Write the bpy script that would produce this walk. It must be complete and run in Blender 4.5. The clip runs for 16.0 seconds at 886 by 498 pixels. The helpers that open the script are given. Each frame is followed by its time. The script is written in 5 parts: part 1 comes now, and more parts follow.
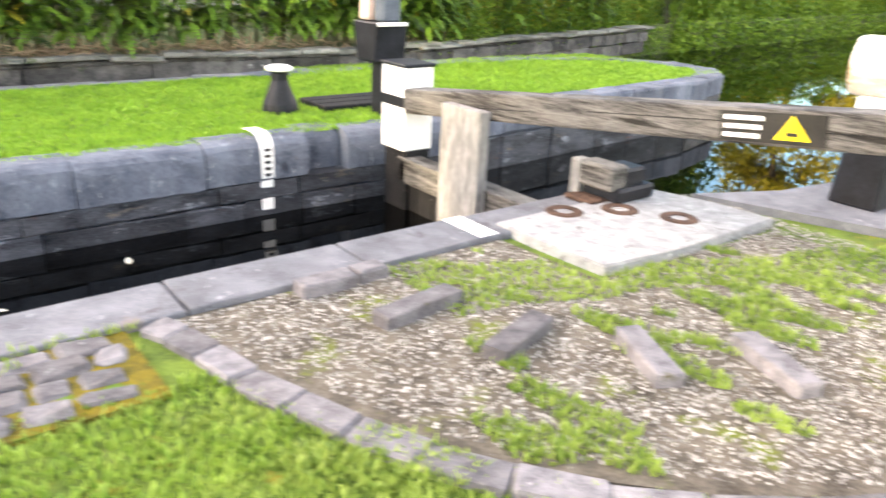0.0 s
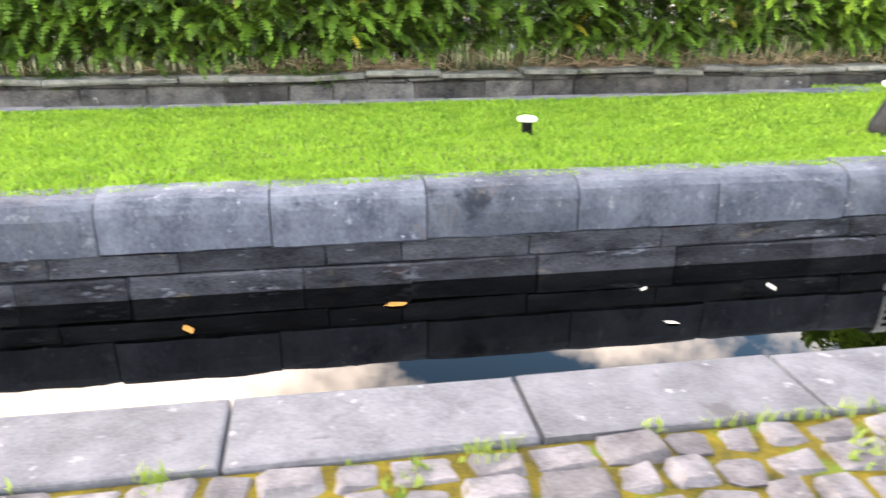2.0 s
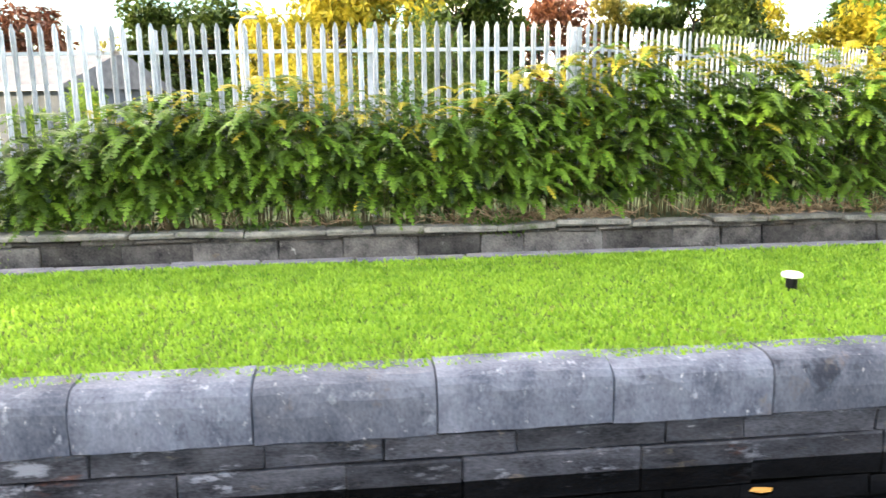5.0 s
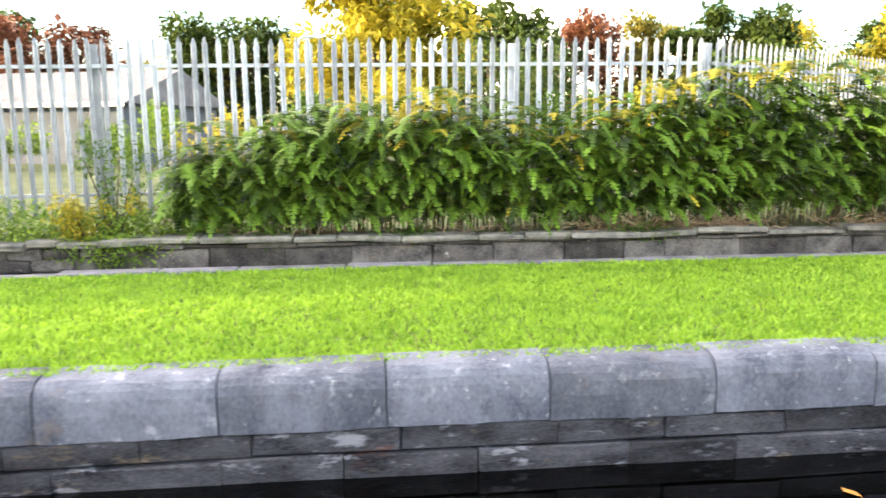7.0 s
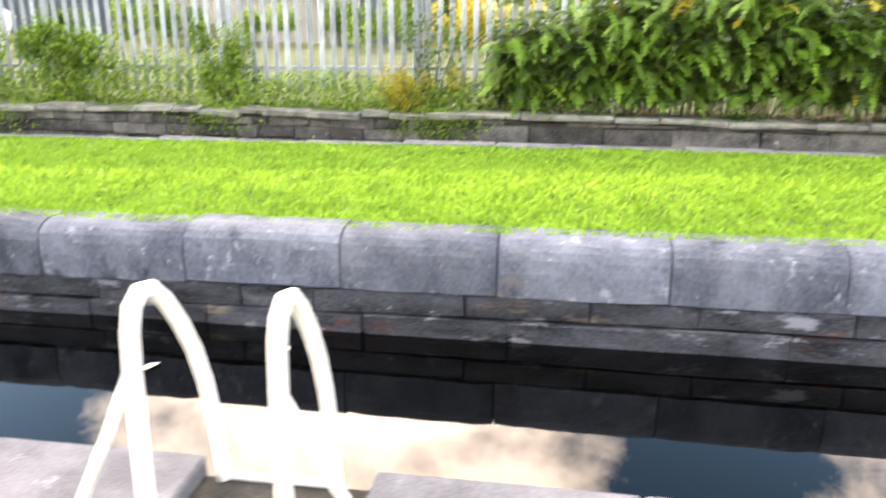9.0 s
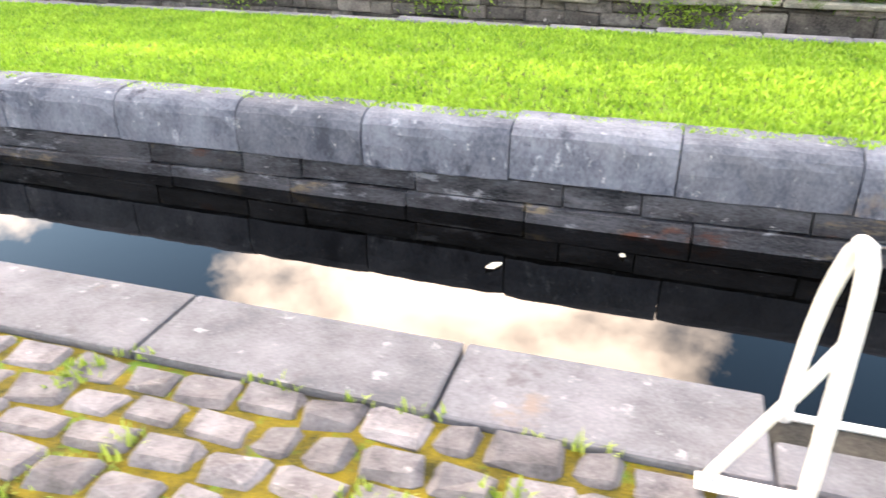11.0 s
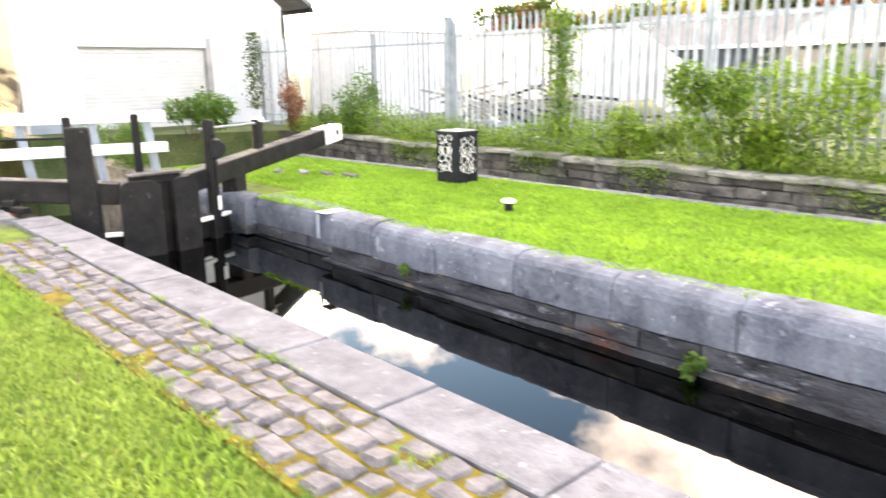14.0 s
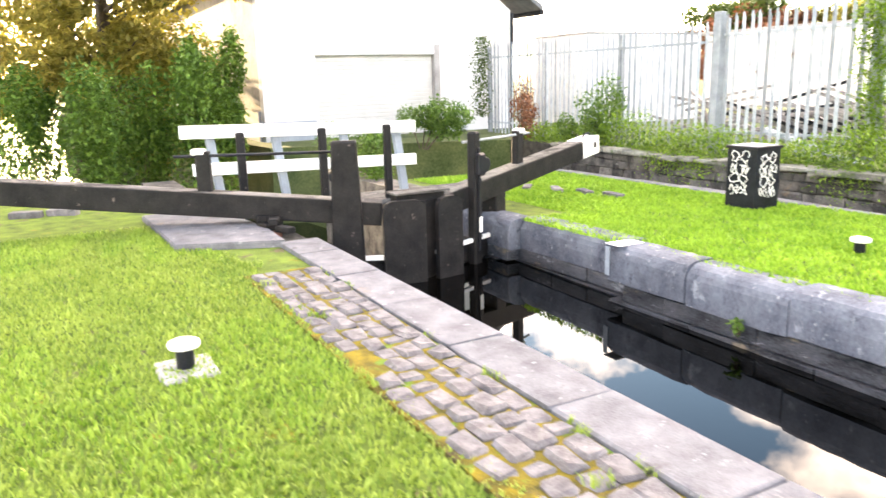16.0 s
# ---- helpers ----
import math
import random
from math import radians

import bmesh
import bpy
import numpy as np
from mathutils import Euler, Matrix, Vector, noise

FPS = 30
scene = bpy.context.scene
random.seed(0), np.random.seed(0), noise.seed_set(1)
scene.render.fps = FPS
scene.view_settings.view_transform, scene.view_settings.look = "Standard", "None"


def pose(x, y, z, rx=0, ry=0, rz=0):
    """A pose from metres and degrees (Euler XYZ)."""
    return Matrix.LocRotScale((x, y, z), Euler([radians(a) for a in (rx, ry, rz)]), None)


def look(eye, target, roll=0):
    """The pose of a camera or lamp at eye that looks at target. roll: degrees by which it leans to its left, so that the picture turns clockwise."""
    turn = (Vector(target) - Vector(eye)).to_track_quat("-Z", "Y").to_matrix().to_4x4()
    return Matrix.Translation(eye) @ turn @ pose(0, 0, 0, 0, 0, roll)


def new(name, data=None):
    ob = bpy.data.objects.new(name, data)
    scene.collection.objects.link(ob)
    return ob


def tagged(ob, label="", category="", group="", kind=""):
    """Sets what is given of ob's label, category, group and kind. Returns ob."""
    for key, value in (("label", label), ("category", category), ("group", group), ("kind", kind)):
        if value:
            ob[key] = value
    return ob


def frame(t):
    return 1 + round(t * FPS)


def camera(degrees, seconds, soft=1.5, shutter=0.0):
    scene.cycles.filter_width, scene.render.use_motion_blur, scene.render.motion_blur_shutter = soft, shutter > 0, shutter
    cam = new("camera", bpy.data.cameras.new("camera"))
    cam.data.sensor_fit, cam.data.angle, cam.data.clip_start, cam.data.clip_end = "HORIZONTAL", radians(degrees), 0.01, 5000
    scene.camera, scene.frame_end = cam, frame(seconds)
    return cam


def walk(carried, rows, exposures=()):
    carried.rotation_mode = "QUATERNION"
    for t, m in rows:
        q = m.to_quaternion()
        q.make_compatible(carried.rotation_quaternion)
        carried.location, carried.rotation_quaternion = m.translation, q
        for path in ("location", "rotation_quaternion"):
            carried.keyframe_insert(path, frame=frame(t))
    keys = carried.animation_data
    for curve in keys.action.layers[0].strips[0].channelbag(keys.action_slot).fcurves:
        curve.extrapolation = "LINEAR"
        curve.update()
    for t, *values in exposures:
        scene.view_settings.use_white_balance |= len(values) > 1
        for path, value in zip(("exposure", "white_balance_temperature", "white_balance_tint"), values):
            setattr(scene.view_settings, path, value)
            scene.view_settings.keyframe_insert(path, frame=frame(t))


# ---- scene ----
# ---- camera ----
cam = camera(61.7, 16.0, shutter=0.5)
PATH = [
    (0, (0.851, -3.377, 1.507), (2.021, -1.929, 0.777), 2.8),
    (0.3, (0.642, -3.202, 1.52), (1.712, -1.679, 0.79), 2.4),
    (0.5, (0.411, -3.085, 1.529), (1.442, -1.534, 0.8), 2.6),
    (1, (-0.031, -2.728, 1.447), (0.774, -1.048, 0.72), 2.7),
    (1.5, (-0.388, -2.392, 1.353), (0.128, -0.595, 0.643), 1.8),
    (2, (-0.709, -2.194, 1.32), (-0.406, -0.347, 0.613), 0.2),
    (2.5, (-0.958, -2.058, 1.285), (-0.727, -0.199, 0.583), -0.6),
    (3, (-1.244, -1.941, 1.359), (-1.025, -0.087, 0.643), -0.5),
    (3.5, (-1.593, -1.856, 1.52), (-1.382, -0.004, 0.793), -0.4),
    (4, (-1.908, -1.719, 1.543), (-1.7, 0.17, 0.919), -0.8),
    (4.2, (-2.021, -1.646, 1.554), (-1.804, 0.265, 1.005), -0.6),
    (6.3, (-3.626, -1.604, 1.407), (-3.397, 0.357, 1.087), -0.6),
    (6.5, (-3.8, -1.67, 1.415), (-3.577, 0.291, 1.092), -0.6),
    (7, (-4.254, -1.791, 1.393), (-4.055, 0.173, 1.072), -0.3),
    (7.5, (-4.708, -1.858, 1.371), (-4.582, 0.112, 1.049), 0.3),
    (8, (-5.145, -1.966, 1.352), (-5.132, 0.007, 1.027), 0.5),
    (8.5, (-5.536, -1.923, 1.317), (-5.666, 0.02, 0.861), 0.5),
    (9, (-5.907, -1.824, 1.27), (-6.171, 0.064, 0.665), 0.4),
    (9.5, (-6.271, -1.841, 1.265), (-6.642, -0.021, 0.525), 0.1),
    (9.7, (-6.409, -1.838, 1.249), (-6.812, -0.044, 0.462), 0.1),
    (11.8, (-7.838, -2.109, 1.459), (-8.483, -0.452, 0.543), 0.0),
    (12, (-8.0, -2.144, 1.467), (-8.702, -0.487, 0.595), 0.2),
    (12.5, (-8.517, -2.181, 1.505), (-9.403, -0.554, 0.75), 0.0),
    (13, (-9.036, -2.131, 1.466), (-10.079, -0.548, 0.829), -0.0),
    (13.5, (-9.633, -2.115, 1.419), (-10.896, -0.654, 0.9), -0.0),
    (14, (-10.083, -2.171, 1.438), (-11.516, -0.857, 0.97), -0.8),
    (14.5, (-10.514, -2.181, 1.477), (-12.068, -1.008, 1.02), -1.0),
    (15, (-11.009, -2.138, 1.435), (-12.666, -1.112, 0.988), -1.4),
    (15.5, (-11.453, -2.144, 1.42), (-13.148, -1.178, 0.977), -1.9),
    (16, (-11.822, -2.257, 1.457), (-13.54, -1.336, 1.012), -1.5),
]
EXPOSURE = [(0.0, 2.9, 6500, 10), (1.5, 2.98, 6500, 10), (4.0, 2.97, 6500, 10), (7.0, 2.98, 6650, 11), (9.0, 3.1, 6850, 12), (12.0, 3.14, 6900, 12), (16.0, 3.36, 7050, 13)]
walk(cam, [(t, look(eye, target, roll)) for t, eye, target, roll in PATH], EXPOSURE)

# ---- world, sun ----
SUN_EL, SUN_AZ = 7.5, 185.0   # degrees; azimuth counted from +x towards +y
sun_dir = Vector((math.cos(radians(SUN_AZ)) * math.cos(radians(SUN_EL)), math.sin(radians(SUN_AZ)) * math.cos(radians(SUN_EL)), math.sin(radians(SUN_EL))))
sun_data = bpy.data.lights.new("sun", "SUN")
sun_data.energy, sun_data.angle, sun_data.color = 2.6, radians(0.6), (1.0, 0.78, 0.45)
sun = new("sun", sun_data)
sun.matrix_world = look((0, 0, 40), Vector((0, 0, 40)) - sun_dir)

world = bpy.data.worlds.new("sky")
scene.world = world
world.use_nodes = True
wn, wl = world.node_tree.nodes, world.node_tree.links
wn.clear()
w_out = wn.new("ShaderNodeOutputWorld")
w_bg = wn.new("ShaderNodeBackground")
w_sky = wn.new("ShaderNodeTexSky")
w_sky.sky_type, w_sky.sun_disc = "NISHITA", False
w_sky.sun_elevation, w_sky.sun_rotation = radians(SUN_EL), radians(90 - SUN_AZ)
w_sky.air_density, w_sky.dust_density, w_sky.ozone_density = 1.0, 1.2, 2.0
w_tc = wn.new("ShaderNodeTexCoord")
w_map = wn.new("ShaderNodeMapping")
w_map.inputs["Location"].default_value = (0.35, 0.1, 0.0)
w_map.inputs["Scale"].default_value = (1.0, 1.0, 1.5)
w_noise = wn.new("ShaderNodeTexNoise")
w_noise.inputs["Scale"].default_value, w_noise.inputs["Detail"].default_value = 2.6, 8.0
w_noise.inputs["Roughness"].default_value = 0.55
w_ramp = wn.new("ShaderNodeValToRGB")
w_ramp.color_ramp.elements[0].position, w_ramp.color_ramp.elements[1].position = 0.47, 0.62
w_mix = wn.new("ShaderNodeMix")
w_mix.data_type = "RGBA"
w_mix.inputs[7].default_value = (23.5, 19.2, 15.8, 1.0)
wl.new(w_tc.outputs["Generated"], w_map.inputs["Vector"])
wl.new(w_map.outputs["Vector"], w_noise.inputs["Vector"])
# a large cloud bank over the far side, and bright haze low in the west
w_sum = w_noise.outputs["Fac"]
for centre, near_d, far_d, gain, loss in (((-0.15, 0.81, 0.55), 0.12, 0.31, 0.10, -0.07), ((-0.92, 0.25, 0.22), 0.25, 0.8, 0.13, 0.0)):
    w_dist = wn.new("ShaderNodeVectorMath")
    w_dist.operation = "DISTANCE"
    w_dist.inputs[1].default_value = centre
    wl.new(w_tc.outputs["Generated"], w_dist.inputs[0])
    w_range = wn.new("ShaderNodeMapRange")
    for slot, value in enumerate((near_d, far_d, gain, loss), 1):
        w_range.inputs[slot].default_value = value
    wl.new(w_dist.outputs["Value"], w_range.inputs[0])
    w_add = wn.new("ShaderNodeMath")
    wl.new(w_sum, w_add.inputs[0])
    wl.new(w_range.outputs[0], w_add.inputs[1])
    w_sum = w_add.outputs[0]
wl.new(w_sum, w_ramp.inputs["Fac"])
wl.new(w_ramp.outputs["Color"], w_mix.inputs[0])
wl.new(w_sky.outputs["Color"], w_mix.inputs[6])
wl.new(w_mix.outputs[2], w_bg.inputs["Color"])
w_bg.inputs["Strength"].default_value = 0.15
wl.new(w_bg.outputs["Background"], w_out.inputs["Surface"])

# ---- materials ----
MATS = {}


def material(name, low, high, scale=6.0, rough=0.8, bump=0.3, fine=60.0, metal=0.0, spots=None, spot_at=0.62, spot_scale=3.0, per_piece=0.0, island=0.0, spec=0.2, stretch=(1, 1, 1), more=()):
    """A weathered surface: two colours blended by a broad and a fine noise, an optional third colour in patches, and fine relief."""
    if name in MATS:
        return MATS[name]
    m = bpy.data.materials.new(name)
    m.use_nodes = True
    nt = m.node_tree
    n, l = nt.nodes, nt.links
    bsdf = n["Principled BSDF"]
    tc = n.new("ShaderNodeTexCoord")
    mp = n.new("ShaderNodeMapping")
    mp.inputs["Scale"].default_value = stretch
    geo = n.new("ShaderNodeNewGeometry")
    l.new(geo.outputs["Position"], mp.inputs["Vector"])
    broad = n.new("ShaderNodeTexNoise")
    broad.inputs["Scale"].default_value, broad.inputs["Detail"].default_value, broad.inputs["Roughness"].default_value = scale, 6, 0.62
    grain = n.new("ShaderNodeTexNoise")
    grain.inputs["Scale"].default_value, grain.inputs["Detail"].default_value = fine, 3
    for t in (broad, grain):
        l.new(mp.outputs["Vector"], t.inputs["Vector"])
    add = n.new("ShaderNodeMath")
    add.operation = "MULTIPLY_ADD"
    add.inputs[1].default_value = 0.45
    l.new(grain.outputs["Fac"], add.inputs[0])
    l.new(broad.outputs["Fac"], add.inputs[2])
    ramp = n.new("ShaderNodeValToRGB")
    e = ramp.color_ramp.elements
    e[0].position, e[1].position = 0.52, 0.92
    e[0].color, e[1].color = (*low, 1), (*high, 1)
    l.new(add.outputs[0], ramp.inputs["Fac"])
    col = ramp.outputs["Color"]
    for tint, start, size in ([(spots, spot_at, spot_scale)] if spots else []) + list(more):
        sp = n.new("ShaderNodeTexNoise")
        sp.inputs["Scale"].default_value, sp.inputs["Detail"].default_value, sp.inputs["Roughness"].default_value = size, 8, 0.68
        shift = n.new("ShaderNodeVectorMath")
        shift.inputs[1].default_value = (size * 3.1, tint[0] * 50, start * 40)
        l.new(mp.outputs["Vector"], shift.inputs[0])
        l.new(shift.outputs[0], sp.inputs["Vector"])
        sr = n.new("ShaderNodeValToRGB")
        sr.color_ramp.elements[0].position, sr.color_ramp.elements[1].position = start, start + 0.07
        l.new(sp.outputs["Fac"], sr.inputs["Fac"])
        mx = n.new("ShaderNodeMix")
        mx.data_type = "RGBA"
        mx.inputs[7].default_value = (*tint, 1)
        l.new(sr.outputs["Color"], mx.inputs[0])
        l.new(col, mx.inputs[6])
        col = mx.outputs[2]
    if per_piece or island:
        info = n.new("ShaderNodeObjectInfo") if per_piece else geo
        hs = n.new("ShaderNodeHueSaturation")
        mr = n.new("ShaderNodeMapRange")
        k = per_piece or island
        mr.inputs[3].default_value, mr.inputs[4].default_value = 1 - k, 1 + k
        l.new(info.outputs["Random"] if per_piece else geo.outputs["Random Per Island"], mr.inputs[0])
        l.new(mr.outputs[0], hs.inputs["Value"])
        l.new(col, hs.inputs["Color"])
        col = hs.outputs["Color"]
    l.new(col, bsdf.inputs["Base Color"])
    bsdf.inputs["Roughness"].default_value, bsdf.inputs["Metallic"].default_value = rough, metal
    bsdf.inputs["Specular IOR Level"].default_value = spec
    if bump:
        bp = n.new("ShaderNodeBump")
        bp.inputs["Strength"].default_value, bp.inputs["Distance"].default_value = bump, 0.01
        l.new(add.outputs[0], bp.inputs["Height"])
        l.new(bp.outputs["Normal"], bsdf.inputs["Normal"])
    MATS[name] = m
    return m


def leaf_material(name, low, high, trans=0.25, rough=0.55, island=0.35, patch=1.6):
    """Foliage: the colour varies leaf by leaf, and some light comes through."""
    if name in MATS:
        return MATS[name]
    m = bpy.data.materials.new(name)
    m.use_nodes = True
    n, l = m.node_tree.nodes, m.node_tree.links
    bsdf, out = n["Principled BSDF"], n["Material Output"]
    geo = n.new("ShaderNodeNewGeometry")
    ramp = n.new("ShaderNodeValToRGB")
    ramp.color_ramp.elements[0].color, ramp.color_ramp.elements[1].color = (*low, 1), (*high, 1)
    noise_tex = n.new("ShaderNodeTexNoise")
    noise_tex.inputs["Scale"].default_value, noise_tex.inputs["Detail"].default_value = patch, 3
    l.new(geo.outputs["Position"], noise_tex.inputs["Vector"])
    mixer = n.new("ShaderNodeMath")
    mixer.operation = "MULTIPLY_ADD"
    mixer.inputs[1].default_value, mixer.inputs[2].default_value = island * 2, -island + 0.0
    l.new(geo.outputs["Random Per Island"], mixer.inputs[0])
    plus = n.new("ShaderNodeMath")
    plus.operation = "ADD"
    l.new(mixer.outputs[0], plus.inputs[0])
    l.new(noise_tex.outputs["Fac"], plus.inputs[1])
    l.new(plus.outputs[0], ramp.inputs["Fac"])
    l.new(ramp.outputs["Color"], bsdf.inputs["Base Color"])
    bsdf.inputs["Roughness"].default_value, bsdf.inputs["Specular IOR Level"].default_value = rough, 0.3
    tr = n.new("ShaderNodeBsdfTranslucent")
    l.new(ramp.outputs["Color"], tr.inputs["Color"])
    mx = n.new("ShaderNodeMixShader")
    mx.inputs[0].default_value = trans
    l.new(bsdf.outputs[0], mx.inputs[1])
    l.new(tr.outputs[0], mx.inputs[2])
    l.new(mx.outputs[0], out.inputs["Surface"])
    MATS[name] = m
    return m


COPING = material("worn_gritstone", (0.052, 0.06, 0.082), (0.165, 0.18, 0.218), 3.0, 0.85, 0.8, 55, per_piece=0.2, spots=(0.035, 0.04, 0.055), spot_at=0.60, spot_scale=2.6, stretch=(1, 1, 0.6), more=[((0.25, 0.265, 0.30), 0.60, 7.5), ((0.14, 0.122, 0.112), 0.61, 1.7), ((0.42, 0.42, 0.43), 0.635, 18.0), ((0.03, 0.032, 0.04), 0.64, 30.0)])
COPING_NEAR = material("pale_gritstone", (0.085, 0.087, 0.098), (0.185, 0.186, 0.205), 4.0, 0.85, 0.6, 90, per_piece=0.1, spots=(0.28, 0.28, 0.295), spot_at=0.61, spot_scale=13, more=[((0.09, 0.088, 0.094), 0.60, 4.0), ((0.17, 0.14, 0.125), 0.64, 2.0)])
ASHLAR = material("wet_ashlar", (0.008, 0.009, 0.012), (0.085, 0.089, 0.102), 3.5, 0.55, 1.0, 45, per_piece=0.3, spots=(0.15, 0.125, 0.09), spot_at=0.60, spot_scale=3.2, stretch=(0.7, 0.7, 1.9), more=[((0.10, 0.045, 0.032), 0.62, 1.9), ((0.20, 0.21, 0.235), 0.585, 4.5), ((0.42, 0.42, 0.43), 0.65, 9.0)])
WALLSTONE = material("rubble_stone", (0.028, 0.027, 0.028), (0.15, 0.142, 0.13), 4.0, 0.9, 0.8, 45, per_piece=0.45, spots=(0.36, 0.355, 0.34), spot_at=0.64, spot_scale=6.0, more=[((0.16, 0.12, 0.07), 0.63, 2.2), ((0.05, 0.07, 0.025), 0.64, 3.0)])
WALLCAP = material("wall_capstone", (0.08, 0.082, 0.075), (0.28, 0.275, 0.24), 4.0, 0.9, 0.7, 60, per_piece=0.22, spots=(0.07, 0.10, 0.035), spot_at=0.58, more=[((0.40, 0.40, 0.37), 0.66, 9.0)])
SETT = material("sett_stone", (0.075, 0.07, 0.076), (0.215, 0.203, 0.212), 9.0, 0.85, 0.7, 110, per_piece=0.3, spots=(0.32, 0.31, 0.31), spot_at=0.63, spot_scale=18, more=[((0.08, 0.075, 0.035), 0.63, 6.0)])
MOSS = material("moss_joint", (0.03, 0.032, 0.010), (0.20, 0.15, 0.010), 9.0, 0.95, 1.0, 120, spots=(0.09, 0.16, 0.02), spot_at=0.56, spot_scale=5, more=[((0.07, 0.055, 0.035), 0.6, 3.0)])
MORTAR = material("dark_joint", (0.02, 0.02, 0.018), (0.07, 0.065, 0.055), 8, 0.95, 0.5, 80)
SOIL = material("turf_soil", (0.045, 0.07, 0.014), (0.14, 0.20, 0.026), 5, 0.95, 1.0, 70, spots=(0.10, 0.078, 0.05), spot_at=0.60, spot_scale=3.0, more=[((0.18, 0.155, 0.018), 0.61, 4.0)])
GRAVEL = material("gravel_bed", (0.04, 0.033, 0.025), (0.15, 0.13, 0.10), 7, 0.95, 1.0, 60, spots=(0.11, 0.13, 0.02), spot_at=0.58, spot_scale=2.4, more=[((0.40, 0.38, 0.34), 0.64, 24.0)])
PEBBLE = material("pebble", (0.11, 0.10, 0.088), (0.38, 0.36, 0.335), 30, 0.85, 0.3, 200, island=0.45)
CONCRETE = material("pale_concrete", (0.19, 0.19, 0.195), (0.36, 0.36, 0.365), 10, 0.9, 1.0, 60, spots=(0.15, 0.143, 0.138), spot_at=0.59, spot_scale=8, more=[((0.52, 0.515, 0.515), 0.6, 14.0)])
OLDWOOD = material("weathered_oak", (0.03, 0.028, 0.027), (0.17, 0.162, 0.152), 5, 0.85, 0.9, 40, stretch=(1.0, 0.3, 3.5), spots=(0.02, 0.018, 0.016), spot_at=0.55, more=[((0.34, 0.33, 0.31), 0.65, 4.0)])
POSTWOOD = material("bleached_oak", (0.11, 0.106, 0.102), (0.33, 0.32, 0.31), 7, 0.85, 1.0, 45, stretch=(2.5, 2.5, 0.5), spots=(0.05, 0.045, 0.04), spot_at=0.60)
BLACKWOOD = material("black_painted_timber", (0.004, 0.004, 0.005), (0.018, 0.017, 0.017), 5, 0.65, 0.6, 60, spots=(0.13, 0.11, 0.10), spot_at=0.64, spot_scale=9, more=[((0.2, 0.18, 0.17), 0.68, 22.0)])
BLACKIRON = material("black_painted_iron", (0.004, 0.004, 0.006), (0.018, 0.02, 0.026), 6, 0.5, 0.3, 90, spots=(0.06, 0.035, 0.02), spot_at=0.7, spot_scale=9)
RUST = material("rusty_iron", (0.03, 0.018, 0.013), (0.11, 0.065, 0.045), 12, 0.9, 0.7, 120)
WHITE = material("white_paint", (0.72, 0.71, 0.69), (0.84, 0.83, 0.81), 6, 0.5, 0.25, 80, spots=(0.35, 0.33, 0.3), spot_at=0.74, spot_scale=9)
GALV = material("galvanised_steel", (0.26, 0.29, 0.33), (0.44, 0.475, 0.52), 5, 0.55, 0.15, 90, metal=0.2, per_piece=0.3, spots=(0.17, 0.125, 0.09), spot_at=0.63, spot_scale=2.2)
# near-black low end paints the shaded gaps between fronds into the colour
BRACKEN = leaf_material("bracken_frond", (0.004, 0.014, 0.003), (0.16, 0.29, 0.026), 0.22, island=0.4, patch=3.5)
BRACKEN_DRY = leaf_material("dead_bracken", (0.14, 0.09, 0.05), (0.40, 0.30, 0.20), 0.1, 0.8)
STEM = leaf_material("stem", (0.03, 0.028, 0.012), (0.13, 0.10, 0.04), 0.0)
LEAF = leaf_material("leaf_green", (0.035, 0.08, 0.012), (0.15, 0.26, 0.035), 0.3)
LEAF_BRIGHT = leaf_material("leaf_bright", (0.06, 0.13, 0.014), (0.27, 0.40, 0.04), 0.35)
# warm bright tint puts the glow of sun behind the crowns into the colour
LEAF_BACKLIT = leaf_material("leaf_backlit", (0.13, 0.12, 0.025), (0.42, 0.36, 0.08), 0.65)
SLATE = material("slate_blue_paint", (0.05, 0.062, 0.085), (0.10, 0.12, 0.155), 2, 0.7, 0.2, 40)
LEAF_DARK = leaf_material("leaf_dark", (0.022, 0.045, 0.010), (0.11, 0.16, 0.028), 0.32)
# yellow foliage; also paints low sunlight onto bank bushes, tree crowns and frond tips
LEAF_YELLOW = leaf_material("leaf_yellow", (0.20, 0.20, 0.015), (0.55, 0.46, 0.05), 0.4)
LEAF_RED = leaf_material("leaf_red", (0.12, 0.042, 0.022), (0.28, 0.12, 0.06), 0.25)
GRASS = leaf_material("lawn_grass", (0.11, 0.23, 0.014), (0.33, 0.53, 0.05), 0.4, island=0.3, patch=3.0)
TURF = leaf_material("turf_green", (0.11, 0.205, 0.020), (0.34, 0.46, 0.075), 0.35, island=0.34)
GRASS_ROUGH = leaf_material("rough_grass", (0.11, 0.19, 0.022), (0.34, 0.43, 0.085), 0.35, island=0.34)
BARK = material("bark", (0.04, 0.032, 0.025), (0.13, 0.105, 0.08), 6, 0.95, 0.9, 40, stretch=(2, 2, 0.5))
RENDERW = material("white_render", (0.50, 0.505, 0.52), (0.60, 0.605, 0.62), 1.2, 0.8, 0.2, 30, spots=(0.6, 0.6, 0.6), spot_at=0.68, spot_scale=0.8)
GREYWALL = material("grey_cladding", (0.20, 0.195, 0.20), (0.36, 0.35, 0.36), 1.5, 0.8, 0.3, 30)
SHUTTER = material("shutter_steel", (0.42, 0.43, 0.44), (0.52, 0.53, 0.54), 2, 0.5, 0.1, 50, metal=0.2)
BLUEGREY = material("blue_grey_paint", (0.20, 0.235, 0.28), (0.30, 0.34, 0.39), 2, 0.6, 0.2, 40)
